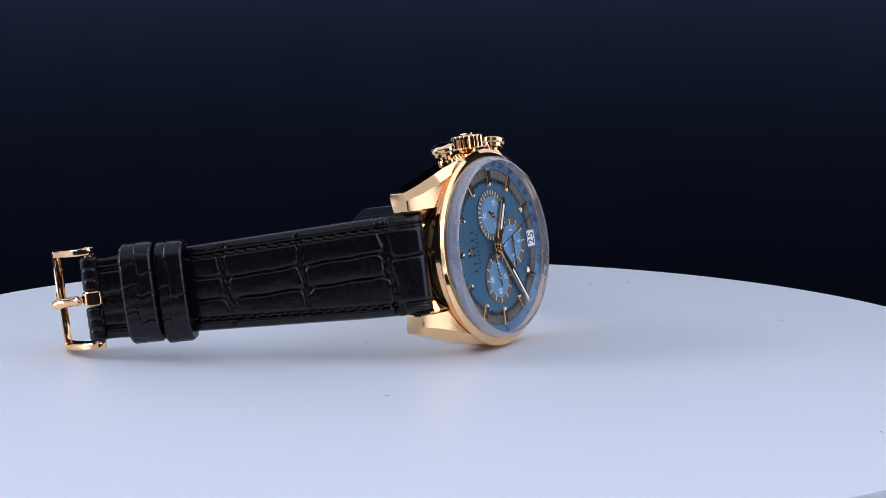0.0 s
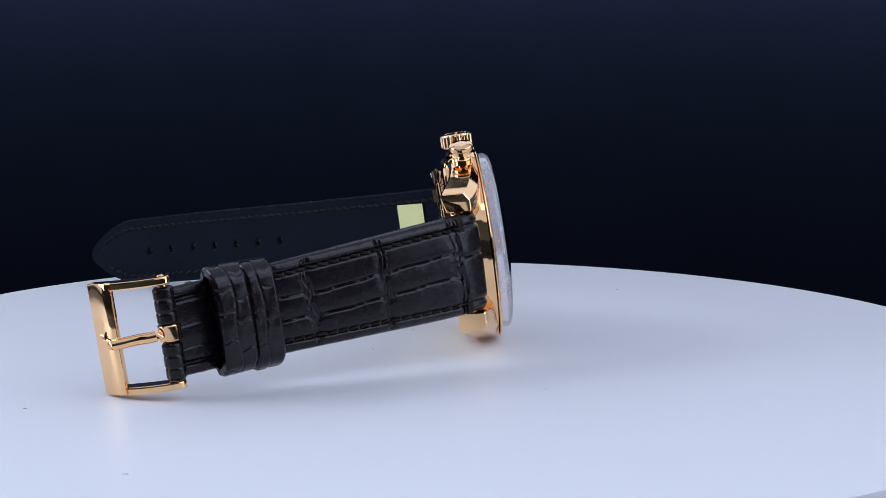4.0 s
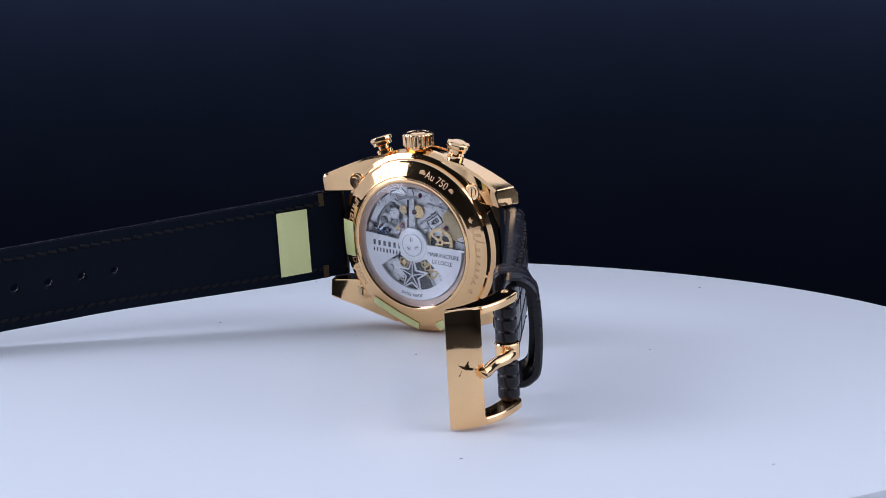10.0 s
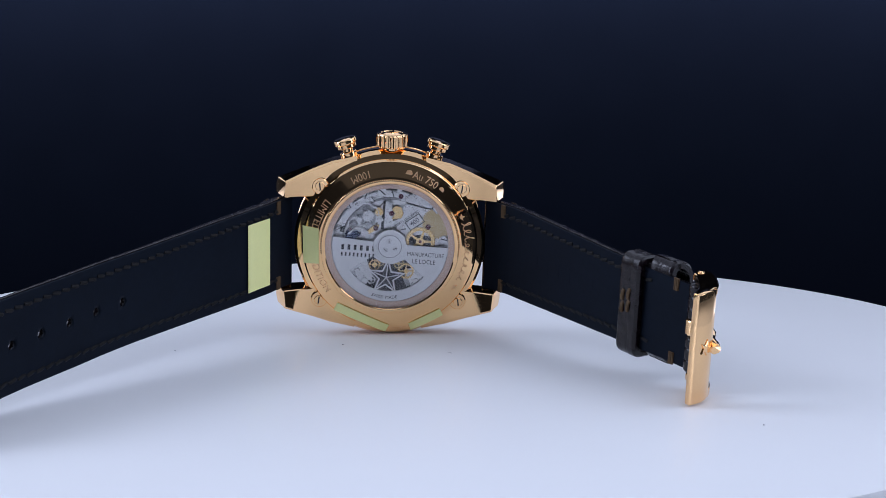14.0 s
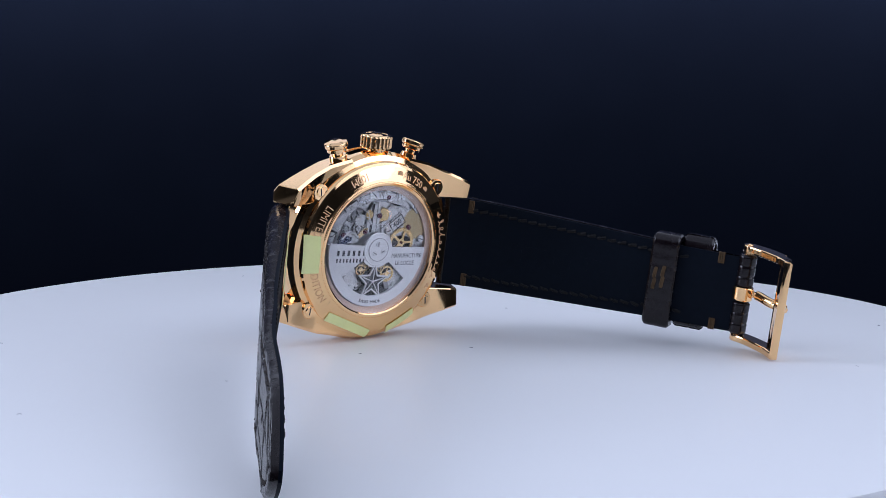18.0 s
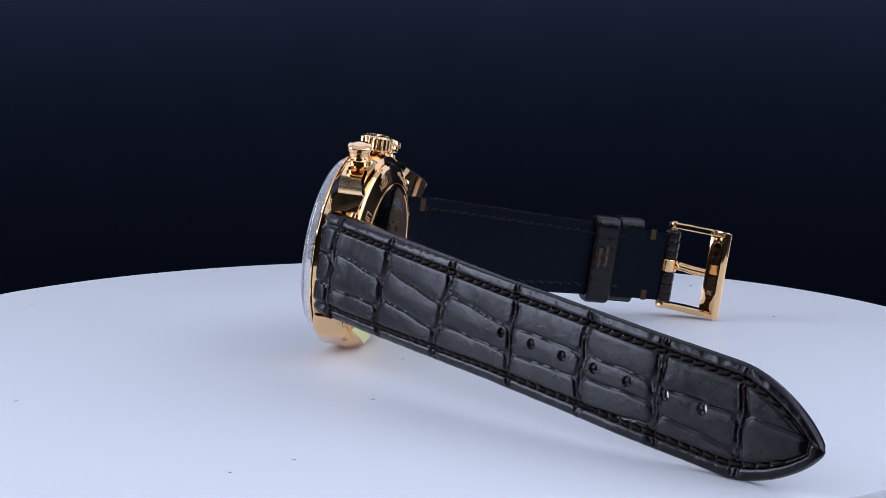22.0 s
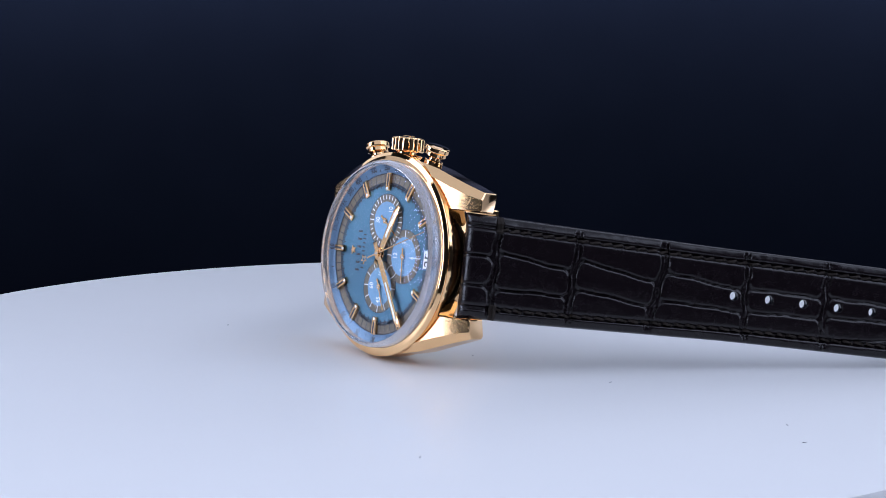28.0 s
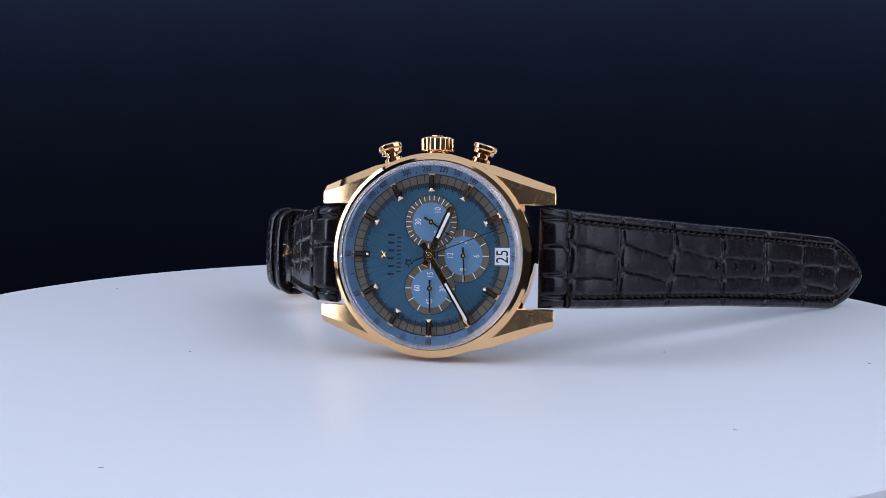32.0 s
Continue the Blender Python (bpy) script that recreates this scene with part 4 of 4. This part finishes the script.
def strap_half(w, name, run, half, thick, crosses, longs, tip, label, seed, holes=()):
    L = run.length
    ns, nv = int(L / 0.16), 124
    ss = np.linspace(0, L, ns)
    vv = np.sin(np.linspace(-1, 1, nv) * math.pi / 2 * 0.92) / math.sin(math.pi / 2 * 0.92)
    S, V = np.meshgrid(ss, vv, indexing="ij")

    def width(s):
        k = np.interp(s, [0, 12, 48, L], half)
        if tip:
            u = np.clip((s - (L - tip)) / tip, 0, 1)
            k = k * np.clip(1 - u ** 1.75, 0.0004, 1) ** 0.72
        return k
    K = width(S)
    X = V * K
    full = np.interp(S, [0, 12, 48, L], half)
    edge = np.minimum(K * (1 - np.abs(V)) + 0.12, (L - S if tip else 99))
    t = np.interp(S, *zip(*thick))
    rise = np.clip(edge / 3.0, 0, 1)
    rise = np.sqrt(np.clip(1 - (1 - rise) ** 2, 0, 1))
    base = np.minimum(1.7, t - 0.45)
    h = base + (t - base) * rise
    h -= 0.6 * np.exp(-(edge / 0.28) ** 2)
    h -= 0.66 * np.exp(-((edge - 2.3) / 0.46) ** 2)
    h -= 0.22 * (X / full) ** 2
    # plump scales with rounded corners, thin creases along the strap and wider wrinkled folds across it
    cuts = [(-1.6, 0.0, 0.0)] + list(crosses) + [(L + 3.0, 0.0, 0.0)]
    near = np.full(h.shape, 9.0)
    fold = np.full(h.shape, 9.0)
    lines = [s0 + lean * X / 9 + bow * (X / 9) ** 2 + 0.55 * ripple(X * 0.33, s0, seed + k) for k, (s0, lean, bow) in enumerate(cuts)]
    for k in range(len(cuts) - 1):
        mid = (cuts[k][0] + cuts[k + 1][0]) / 2
        gap = 0.60 + 0.18 * math.sin(2.3 * k + seed)
        S0, S1 = lines[k] + gap, lines[k + 1] - gap
        fold = np.minimum(fold, np.abs(S - lines[k]))
        u = np.clip((S - S0) / (S1 - S0), 0, 1)
        sides = [(x0 + (x1 - x0) * u + 0.22 * ripple(S * 0.3, x0, seed + 3 * q)) for q, (sa, sb, x0, x1) in enumerate(longs) if sa < mid < sb]
        sides.sort(key=lambda m: float(m.mean()))
        sides = [0 * X - 12.5] + sides + [0 * X + 12.5]
        for q in range(len(sides) - 1):
            lo, hi = sides[q] + 0.10, sides[q + 1] - 0.10
            r = 1.15 + 0.35 * math.sin(1.7 * q + k)
            dx = np.abs(X - (lo + hi) / 2) - ((hi - lo) / 2 - r)
            ds = np.abs(S - (S0 + S1) / 2) - ((S1 - S0) / 2 - r)
            near = np.minimum(near, np.hypot(np.maximum(dx, 0), np.maximum(ds, 0)) + np.minimum(np.maximum(dx, ds), 0) - r)
    inside = np.clip((near + 0.24) / 0.26, 0, 1)
    g = 0.42 * inside * inside * (3 - 2 * inside) + 0.13 * np.exp(np.minimum(near, 0) / 0.8)
    wrinkle = np.clip(1 - fold / 0.85, 0, 1)
    g *= np.clip(t / 3.0, 0.4, 1) * np.clip(edge / 1.4, 0.3, 1)
    folds = 0.5 + 0.5 * np.cos(fold * 8.5 + 2.6 * lumps(S * 0.5, X * 0.75, seed + 9))
    h -= g - wrinkle ** 0.6 * (0.24 * folds + 0.10 * np.abs(lumps(S * 2.4, X * 1.3, seed + 11)))
    crease = np.clip(np.abs(lumps(S * 0.55, X * 0.8, seed + 5)) / 0.06, 0, 1)
    h -= 0.022 * (1 - crease) * np.clip((near + 2.2) / 1.6, 0, 1)
    h += 0.03 * lumps(S * 0.30, X * 0.35, seed) + 0.008 * lumps(S * 1.1, X * 1.3, seed + 1) + 0.006 * lumps(S * 2.6, X * 2.6, seed + 2) + 0.09 * np.exp(-edge / 1.6) * lumps(S * 0.9, X * 0.8, seed + 4)
    start = np.sqrt(np.clip(1 - (1 - np.clip(S / 2.2, 0, 1)) ** 2, 0, 1))
    low = 1.5 * (1 - start)
    h = np.maximum(h * start + 1.5 * (1 - start), low + 0.05)
    top = run.at(S, X, h)
    lower = run.at(S, X * 0.992, np.maximum(low, 0.55 * start + low))
    geo = Geo()
    geo.v = [tuple(p) for p in top.reshape(-1, 3)] + [tuple(p) for p in lower.reshape(-1, 3)]
    N = ns * nv
    for i in range(ns - 1):
        for j in range(nv - 1):
            a = i * nv + j
            geo.f.append((a, a + 1, a + nv + 1, a + nv))
            geo.f.append((N + a, N + a + nv, N + a + nv + 1, N + a + 1))
        for j in (0, nv - 1):
            a = i * nv + j
            geo.f.append((a, a + nv, N + a + nv, N + a))
    for i in (0, ns - 1):
        for j in range(nv - 1):
            a = i * nv + j
            geo.f.append((a, a + 1, N + a + 1, N + a))
    upper = part(name, geo, M_leather, w, label, 60)
    # lining
    keep = (ss > 1.0)
    sl = ss[keep][::4]
    if tip:
        sl = sl[sl < L - 0.15]
    vl = np.linspace(-1, 1, 13)
    A, B = np.meshgrid(sl, vl, indexing="ij")
    wl = width(A) - 0.22
    geo = Geo()
    for hh in (0.0, 0.6):
        dip = 0.16 * np.exp(-((wl * (1 - np.abs(B)) - 2.1) / 0.4) ** 2) if hh == 0 else 0
        geo.v += [tuple(p) for p in run.at(A, B * np.maximum(wl, 0.2), hh + dip + 0 * A).reshape(-1, 3)]
    n1, n2 = A.shape
    N = n1 * n2
    for i in range(n1 - 1):
        for j in range(n2 - 1):
            a = i * n2 + j
            geo.f += [(a, a + 1, a + n2 + 1, a + n2), (N + a, N + a + n2, N + a + n2 + 1, N + a + 1)]
        for j in (0, n2 - 1):
            a = i * n2 + j
            geo.f.append((a, a + n2, N + a + n2, N + a))
    for i in (0, n1 - 1):
        for j in range(n2 - 1):
            a = i * n2 + j
            geo.f.append((a, a + 1, N + a + 1, N + a))
    lining = part("lining", geo, M_lining, upper, "smooth black lining leather")
    # stitching on both faces
    rnd = random.Random(seed)
    hgrid = h
    for face in (0, 1):
        stitch = Geo()
        rows = []
        inset = 2.3
        s_end = L - (tip * 0.16 + 2.3 if tip else 12.0)
        for sx in (1, -1):
            s = 6.3
            while s < s_end:
                rows.append((sx, s))
                s += 2.15
        for sx, s in rows:
            pts = []
            for q in (-0.82, -0.5, 0, 0.5, 0.82):
                sq = s + q
                x = float(width(np.array(sq)))
                x = sx * max(x - inset, 0.3) + rnd.uniform(-0.06, 0.06) + 0.24 * q * sx
                if face == 0:
                    i = min(max(int(round(sq / L * (ns - 1))), 0), ns - 1)
                    j = int(np.argmin(np.abs(X[i] - x)))
                    hh = hgrid[i, j] + 0.36 - 0.7 * abs(q) ** 3
                else:
                    hh = 0.08 - 0.0 + 0.2 * abs(q) ** 3 - 0.05
                pts.append(tuple(run.at(np.array(sq), np.array(x), np.array(hh))))
            stitch.join(tube(pts, 0.27 if face == 0 else 0.36, 7))
        tagged(part("stitching", stitch, M_thread if face == 0 else M_thread_dark, upper, "dark brown thread"), kind="stuff")
        # bar tacks beside the lugs
        tack = Geo()
        for sx in (1, -1):
            for q in range(3):
                x0 = sx * (float(width(np.array(5.2))) - 0.25)
                x1 = sx * (float(width(np.array(5.2))) - 2.9)
                s = 5.3 + 0.36 * q
                pts = []
                for u in np.linspace(0, 1, 6):
                    x = x0 + (x1 - x0) * u
                    if face == 0:
                        i = min(max(int(round(s / L * (ns - 1))), 0), ns - 1)
                        j = int(np.argmin(np.abs(X[i] - x)))
                        hh = hgrid[i, j] + 0.2
                    else:
                        hh = -0.06
                    pts.append(tuple(run.at(np.array(s), np.array(x), np.array(hh))))
                tack.join(tube(pts, 0.27, 6))
        tagged(part("bar_tack", tack, M_thread if face == 0 else M_thread_brown, upper), kind="stuff")
    for s in holes:
        py = run.at(np.array(s), np.array(0.0), np.array(1.2))
        ny = run.at(np.array(s), np.array(0.0), np.array(2.2)) - py
        d = Vector(ny).normalized()
        m = Matrix.Translation(py) @ d.to_track_quat("Z", "Y").to_matrix().to_4x4()
        tool = Geo().join(lathe([(0, -4), (0.85, -4), (0.85, 4), (0, 4)], 20), m)
        HOLE_TOOLS[0].join(tool)
    if holes:
        cut(upper, HOLE_TOOLS)
        cut(lining, HOLE_TOOLS)
    return upper


HOLE_TOOLS = [Geo()]
RUN6, RUN12 = Run(PATH_6, -1, DRIFT_6), Run(PATH_12, 1, DRIFT_12)
THICK = [(0, 3.2), (2, 3.8), (7, 4.0), (25, 3.4), (45, 2.45), (60, 2.15), (120, 1.9)]


THICK_END = [(0, 3.1), (2, 3.6), (7, 3.8), (25, 3.4), (42, 2.6), (48, 1.7), (60, 1.35)]


def straps(w):
    c6 = [(5.4, 0.3, 0.3), (20.0, 0.5, 0.4), (36.2, 0.9, -0.4), (52.4, -0.3, 0.4), (67.4, -0.2, 0.4), (82.2, -0.5, 0.3), (96.4, -0.4, 0.4)]
    l6 = [(0, 5.9, 2.0, 2.2), (0, 5.9, -3.4, -3.2), (5.9, 20.6, 3.0, 1.4), (5.9, 20.6, -3.8, -3.3), (20.6, 36.4, 3.4, 1.0), (20.6, 36.4, -2.0, -3.6),
          (36.4, 53, 2.8, 1.2), (36.4, 53, -2.2, -2.8), (53, 67.8, 1.6, 1.2), (53, 67.8, -2.7, -2.4), (67.8, 82.5, 1.7, 1.4), (67.8, 82.5, -1.9, -1.6), (67.8, 82.5, -6.2, -5.0),
          (82.5, 97, 1.0, 0.8), (82.5, 97, -3.2, -3.9), (97, 112, 1.5, 0.8)]
    strap_half(w, "long_strap", RUN6, [9.55, 9.4, 8.55, 8.2], THICK, c6, l6, 15.0,
               "dark brown alligator leather strap half with punched holes", 3, [50.3 + 6.65 * i for i in range(7)])
    c12 = [(7.2, 0.4, 0.4), (22.6, 0.5, 0.4), (37.6, 0.6, -0.5), (50.6, 0.3, 0.3)]
    l12 = [(0, 7.2, 1.6, 1.6), (7.2, 22.6, 3.0, 2.0), (7.2, 22.6, -1.4, -2.2), (22.6, 37.6, 2.4, 1.4), (22.6, 37.6, -2.0, -2.8), (37.6, 50.6, 1.6, 2.2), (37.6, 50.6, -2.4, -2.0),
           (50.6, 64, 1.0, 1.0), (50.6, 64, -3.0, -3.0)]
    s12 = strap_half(w, "buckle_strap", RUN12, [9.55, 9.35, 8.0, 7.7], THICK_END, c12, l12, 0, "dark brown alligator leather strap half carrying the buckle", 8)
    # the lining's embossed wording, as plain sunk bars
    for i in range(6):
        g = Geo()
        s0 = 15.0 + 3.6 * i
        a = [(s0 + p, q) for p, q in ((0, -1.5), (2.6, -1.5), (2.6, 1.5), (0, 1.5))]
        g.v = [tuple(RUN12.at(np.array(s), np.array(x), np.array(hh))) for hh in (-0.03, 0.3) for s, x in a]
        g.f = [(0, 1, 2, 3), (7, 6, 5, 4), (0, 4, 5, 1), (1, 5, 6, 2), (2, 6, 7, 3), (3, 7, 4, 0)]
        part("embossed_bar", g, M_lining, s12)
    g = Geo()
    for hh in (-0.40, -0.32):
        for s in np.linspace(9.1, 15.8, 5):
            for x in np.linspace(-7.3, 6.6, 3):
                g.v.append(tuple(RUN6.at(np.array(s), np.array(x), np.array(hh))))
    for i in range(4):
        for j in range(2):
            a = i * 3 + j
            g.f += [(a, a + 1, a + 4, a + 3), (15 + a, 18 + a, 19 + a, 16 + a)]
    part("strap_sticker", g, M_film, w, "pale yellow-green film sticker on the lining")
    # keepers
    for k, (s0, s1) in enumerate(((45.0, 50.4), (50.8, 56.8))):
        keeper(w, RUN12, s0, s1, (5.6, 6.5)[k], (-1.5, 0.2)[k], (0.0, 0.5)[k], k)
    buckle(w)


def keeper(w, run, s0, s1, high, lo, shift, seed):
    outline = []
    hw = 9.6
    R, r = (3.0, 3.3)[seed], (1.9, 2.4)[seed]
    for cx, cy, a0, r in ((hw - R, high - R, 0, R), (-hw + R, high - R, 90, R), (-hw + r, lo + r, 180, r), (hw - r, lo + r, 270, r)):
        for q in range(7):
            a = radians(a0 + 15 * q)
            outline.append((cx + r * math.cos(a), cy + r * math.sin(a), math.cos(a), math.sin(a)))
    dense = []
    n = len(outline)
    for i in range(n):
        a, b = outline[i], outline[(i + 1) % n]
        m = max(1, int(math.hypot(a[0] - b[0], a[1] - b[1]) / 0.2))
        for q in range(m):
            dense.append(tuple(a[k] + (b[k] - a[k]) * q / m for k in range(4)))
    outline, n = dense, len(dense)
    sl = np.linspace(s0, s1, 44)
    g = Geo()
    for layer in (0, 1):
        for s in sl:
            u = (s - s0) / (s1 - s0)
            for k, (x, y, nx, ny) in enumerate(outline):
                off = 0.0 if layer == 0 else -1.35
                plain = 0.15 if y < 2.0 else 1.0
                if layer == 0:
                    off -= 0.40 * (math.exp(-(u / 0.05) ** 2) + math.exp(-((1 - u) / 0.05) ** 2))
                    mid = s0 + 3.1 + 0.25 * math.sin(k * 0.11 + seed)
                    off -= plain * 0.15 * math.exp(-((s - mid) / 0.17) ** 2)
                    for q in range(-2, 3):
                        x0 = q * (6.6, 4.7)[seed] + (1.1 if s > mid else -0.8) + 0.7 * math.sin(5 * q + seed) + 0.25 * math.sin(2.1 * s + q)
                        off -= plain * (0.08, 0.14)[seed] * math.exp(-((x - x0) / 0.16) ** 2)
                    off += 0.035 * math.sin(1.9 * x + 1.3 * s) * math.sin(0.8 * x - 1.1 * s)
                g.v.append(tuple(run.at(np.array(s), np.array(x + shift + nx * off), np.array(y + ny * off - (0.9 * (x / hw) ** 2 if y > 2.5 else 0.0)))))
    m = len(sl)
    N = m * n
    for i in range(m - 1):
        for k in range(n):
            j = (k + 1) % n
            g.f.append((i * n + k, i * n + j, (i + 1) * n + j, (i + 1) * n + k))
            g.f.append((N + i * n + k, N + (i + 1) * n + k, N + (i + 1) * n + j, N + i * n + j))
    for i in (0, m - 1):
        for k in range(n):
            j = (k + 1) % n
            g.f.append((i * n + k, i * n + j, N + i * n + j, N + i * n + k))
    kp = part("keeper", g, M_leather, w, "brown alligator strap keeper loop", 55)
    if seed == 0:
        st = Geo()
        for a in (1.15, 1.45, 2.75, 3.05):
            for q in range(2):
                x = -1.6 + 2.3 * q + 0.5 * (a > 2.5)
                st.join(tube([tuple(run.at(np.array(s0 + a + 0.25 * u), np.array(x + 2.1 * u), np.array(lo - 0.12 + 0.25 * (2 * u - 1) ** 4))) for u in np.linspace(0, 1, 6)], 0.24, 6))
        part("keeper_stitches", st, M_thread_brown, kp, "brown thread closing the loop")


BUCKLE = [(52.9, -54.8), (54.5, -58.2), (54.3, -63.4), (52.7, -67.7), (49.4, -71.0)]
BUCKLE_X = 0.92
BAR = (52.4, -58.1)


def buckle(w):
    run = Run(BUCKLE, 1, ((0, 20), (BUCKLE_X, BUCKLE_X)))
    L = run.length

    def sweep(s0, s1, x0, x1, e, n, outer, inner, shape=None):
        """A bar along the curve, between the heights outer(s) and inner(s)."""
        g = Geo()
        prof = [(x0 + e, 0, 0), (x1 - e, 0, 0), (x1 - 0.3 * e, 0, 0.3), (x1, 0, 1), (x1, 1, -1), (x1 - 0.3 * e, 1, -0.3), (x1 - e, 1, 0),
                (x0 + e, 1, 0), (x0 + 0.3 * e, 1, -0.3), (x0, 1, -1), (x0, 0, 1), (x0 + 0.3 * e, 0, 0.3)]
        for i in range(n + 1):
            s = s0 + (s1 - s0) * i / n
            lo, hi = inner(s), outer(s)
            k = min(e, 0.45 * (hi - lo))
            for x, v, d in prof:
                g.v.append(tuple(run.at(np.array(s), np.array(shape(i / n, x) if shape else x), np.array(lo + (hi - lo) * v + k * d))))
        m = len(prof)
        for i in range(n):
            for k in range(m):
                j = (k + 1) % m
                g.f.append((i * m + k, i * m + j, (i + 1) * m + j, (i + 1) * m + k))
        g.f.append(tuple(range(m)))
        g.f.append(tuple(range(n * m, (n + 1) * m)))
        return g

    p0 = L - 5.7

    def plate_in(s):
        return -1.45 * max(0.35, min(1.0, (min(s - p0, L - s) / 0.4) ** 0.5 if L > s > p0 else 0.0))
    b = part("buckle", sweep(p0, L, -9.75, 9.75, 0.25, 28, lambda s: 0.0, plate_in, lambda u, x: x * (0.98 + 0.02 * math.sin(math.pi * u))), M_gold, w,
             "polished rose gold pin buckle with a wide curved front plate", 40)
    tip, cap = 1.3, 1.75

    def round_end(s):
        return (max(0.0, 1 - max(0.0, 1 - (s - tip) / cap) ** 2)) ** 0.5

    def arm_out(s):
        sink = 0.35 * min(1.0, max(0.0, (s - p0 + 0.1) / 0.1))
        return -1.7 + 1.7 * round_end(s) - sink

    def arm_in(s):
        u = min(1.0, max(0.0, (s - (L - 9.0)) / 8.6))
        return -1.7 - (1.7 - 2.0 * u * u) * round_end(s) - 0.02
    for sx in (1, -1):
        a, c = sx * 9.72, sx * 8.35
        part("buckle_arm", sweep(tip, L - 0.4, min(a, c), max(a, c), 0.28, 44, arm_out, arm_in), M_gold, b, angle=20)
        part("bar_end", Geo().join(lathe([(0, 0.02), (0.35, 0.02), (0.40, 0.10), (0.55, 0.12), (0.62, 0.05), (0.62, 0)], 20),
                                   Matrix.Translation((sx * 9.71 + BUCKLE_X, BAR[0], BAR[1])) @ Matrix.Rotation(radians(90 * sx), 4, "Y")), M_brush, b)
    part("spring_bar", tube([(-8.5 + BUCKLE_X, BAR[0], BAR[1]), (8.5 + BUCKLE_X, BAR[0], BAR[1])], 0.75, 14), M_brush, b)
    pr = [tuple(run.at(np.array(s), np.array(-0.1 * k), np.array(h))) for k, (s, h) in
          enumerate(((5.0, -0.9), (5.8, -0.45), (6.8, -0.35), (8.2, -0.6), (9.6, -0.7), (11.0, -0.3), (p0 - 0.5, 0.35), (p0 + 0.3, 0.62), (p0 + 1.0, 0.62)))]
    part("prong", tube(pr, lambda u: 0.95 if u < 0.95 else 0.7, 16), M_gold, b, "rose gold prong resting on the buckle plate", 50)
    loop = Geo()
    c0 = (0.0, BAR[0], BAR[1])
    prof = [(c0[1] + 2.0 * math.cos(radians(15 * q)), c0[2] + 2.0 * math.sin(radians(15 * q))) for q in range(24)]
    for x in (-1.35, -1.15, 1.15, 1.35):
        k = 0.93 if abs(x) > 1.2 else 1.0
        loop.v += [(x + BUCKLE_X, c0[1] + (y - c0[1]) * k, c0[2] + (z - c0[2]) * k) for y, z in prof]
    for l in range(3):
        for q in range(24):
            j = (q + 1) % 24
            loop.f.append((l * 24 + q, l * 24 + j, (l + 1) * 24 + j, (l + 1) * 24 + q))
    loop.f += [tuple(range(24)), tuple(range(72, 96))]
    part("prong_loop", loop, M_gold, b)
    for sx in (1, -1):
        roll = Geo()
        xs = np.linspace(1.55, 8.0, 34)
        for x in xs:
            e = min(x - xs[0], xs[-1] - x)
            dip = 0.35 * math.exp(-(e / 0.22) ** 2) + 0.16 * (math.exp(-((x - 3.7) / 0.16) ** 2) + math.exp(-((x - 5.8) / 0.16) ** 2))
            for q in range(28):
                a = 2 * math.pi * q / 28
                r = 1.78 - dip - 0.12 * math.exp(-((a - 2.4) / 0.14) ** 2) - 0.10 * math.exp(-((a - 4.6) / 0.14) ** 2)
                roll.v.append((sx * x + 0.75, c0[1] + r * math.cos(a), c0[2] + r * math.sin(a)))
        for l in range(33):
            for q in range(28):
                j = (q + 1) % 28
                roll.f.append((l * 28 + q, l * 28 + j, (l + 1) * 28 + j, (l + 1) * 28 + q))
        roll.f += [tuple(range(28)), tuple(range(33 * 28, 34 * 28))]
        part("rolled_tab", roll, M_leather, w, "strap end rolled round the buckle bar", 50)
        for s in (58.4, 58.8, 59.2):
            st = tube([tuple(RUN12.at(np.array(s), np.array(sx * x), np.array(-0.08))) for x in (5.7, 6.8, 7.9)], 0.25, 6)
            part("end_tack", st, M_thread_brown, w)
    base = run.at(np.array(L - 2.9), np.array(0.0), np.array(0.0))
    nrm = Vector(run.at(np.array(L - 2.9), np.array(0.0), np.array(1.0)) - base)
    m = Matrix.Translation(base) @ nrm.to_track_quat("Z", "Y").to_matrix().to_4x4()
    inner = run.at(np.array(L - 2.5), np.array(-4.2), np.array(-1.47))
    flip = Matrix.Translation(inner) @ (-nrm).to_track_quat("Z", "Y").to_matrix().to_4x4() @ Matrix.Rotation(radians(90), 4, "Z")
    part("hallmark", Geo().join(lettering("750", 1.3, 0.02, 0.9), flip), M_engrave, b, "small stamped fineness mark")
    part("buckle_star", Geo().join(prism(star(0, 0, 1.5), -0.1, 0.35, 0.2, 0.3), m), M_gold, b)


straps(WATCH)


# ---------------------------------------------------------------- what moves
def motions():
    steps = [i * 1.0 for i in range(33)]
    spin = [(t, Matrix.Rotation(radians(TURN * t), 4, "Z")) for t in steps]
    walk(TABLE, spin)
    walk(WATCH, [(t, m @ HOME) for t, m in spin])
    walk(POINTERS["seconds"], [(t, pose(-6.31 * MM, 0, 0, 0, 0, -(269 - 6 * (32 - t)))) for t in steps])
    walk(POINTERS["minute"], [(t, pose(0, 0, 0, 0, 0, -(238 - 0.1 * (32 - t)))) for t in (0.0, 8.0, 16.0, 24.0, 32.0)])


motions()
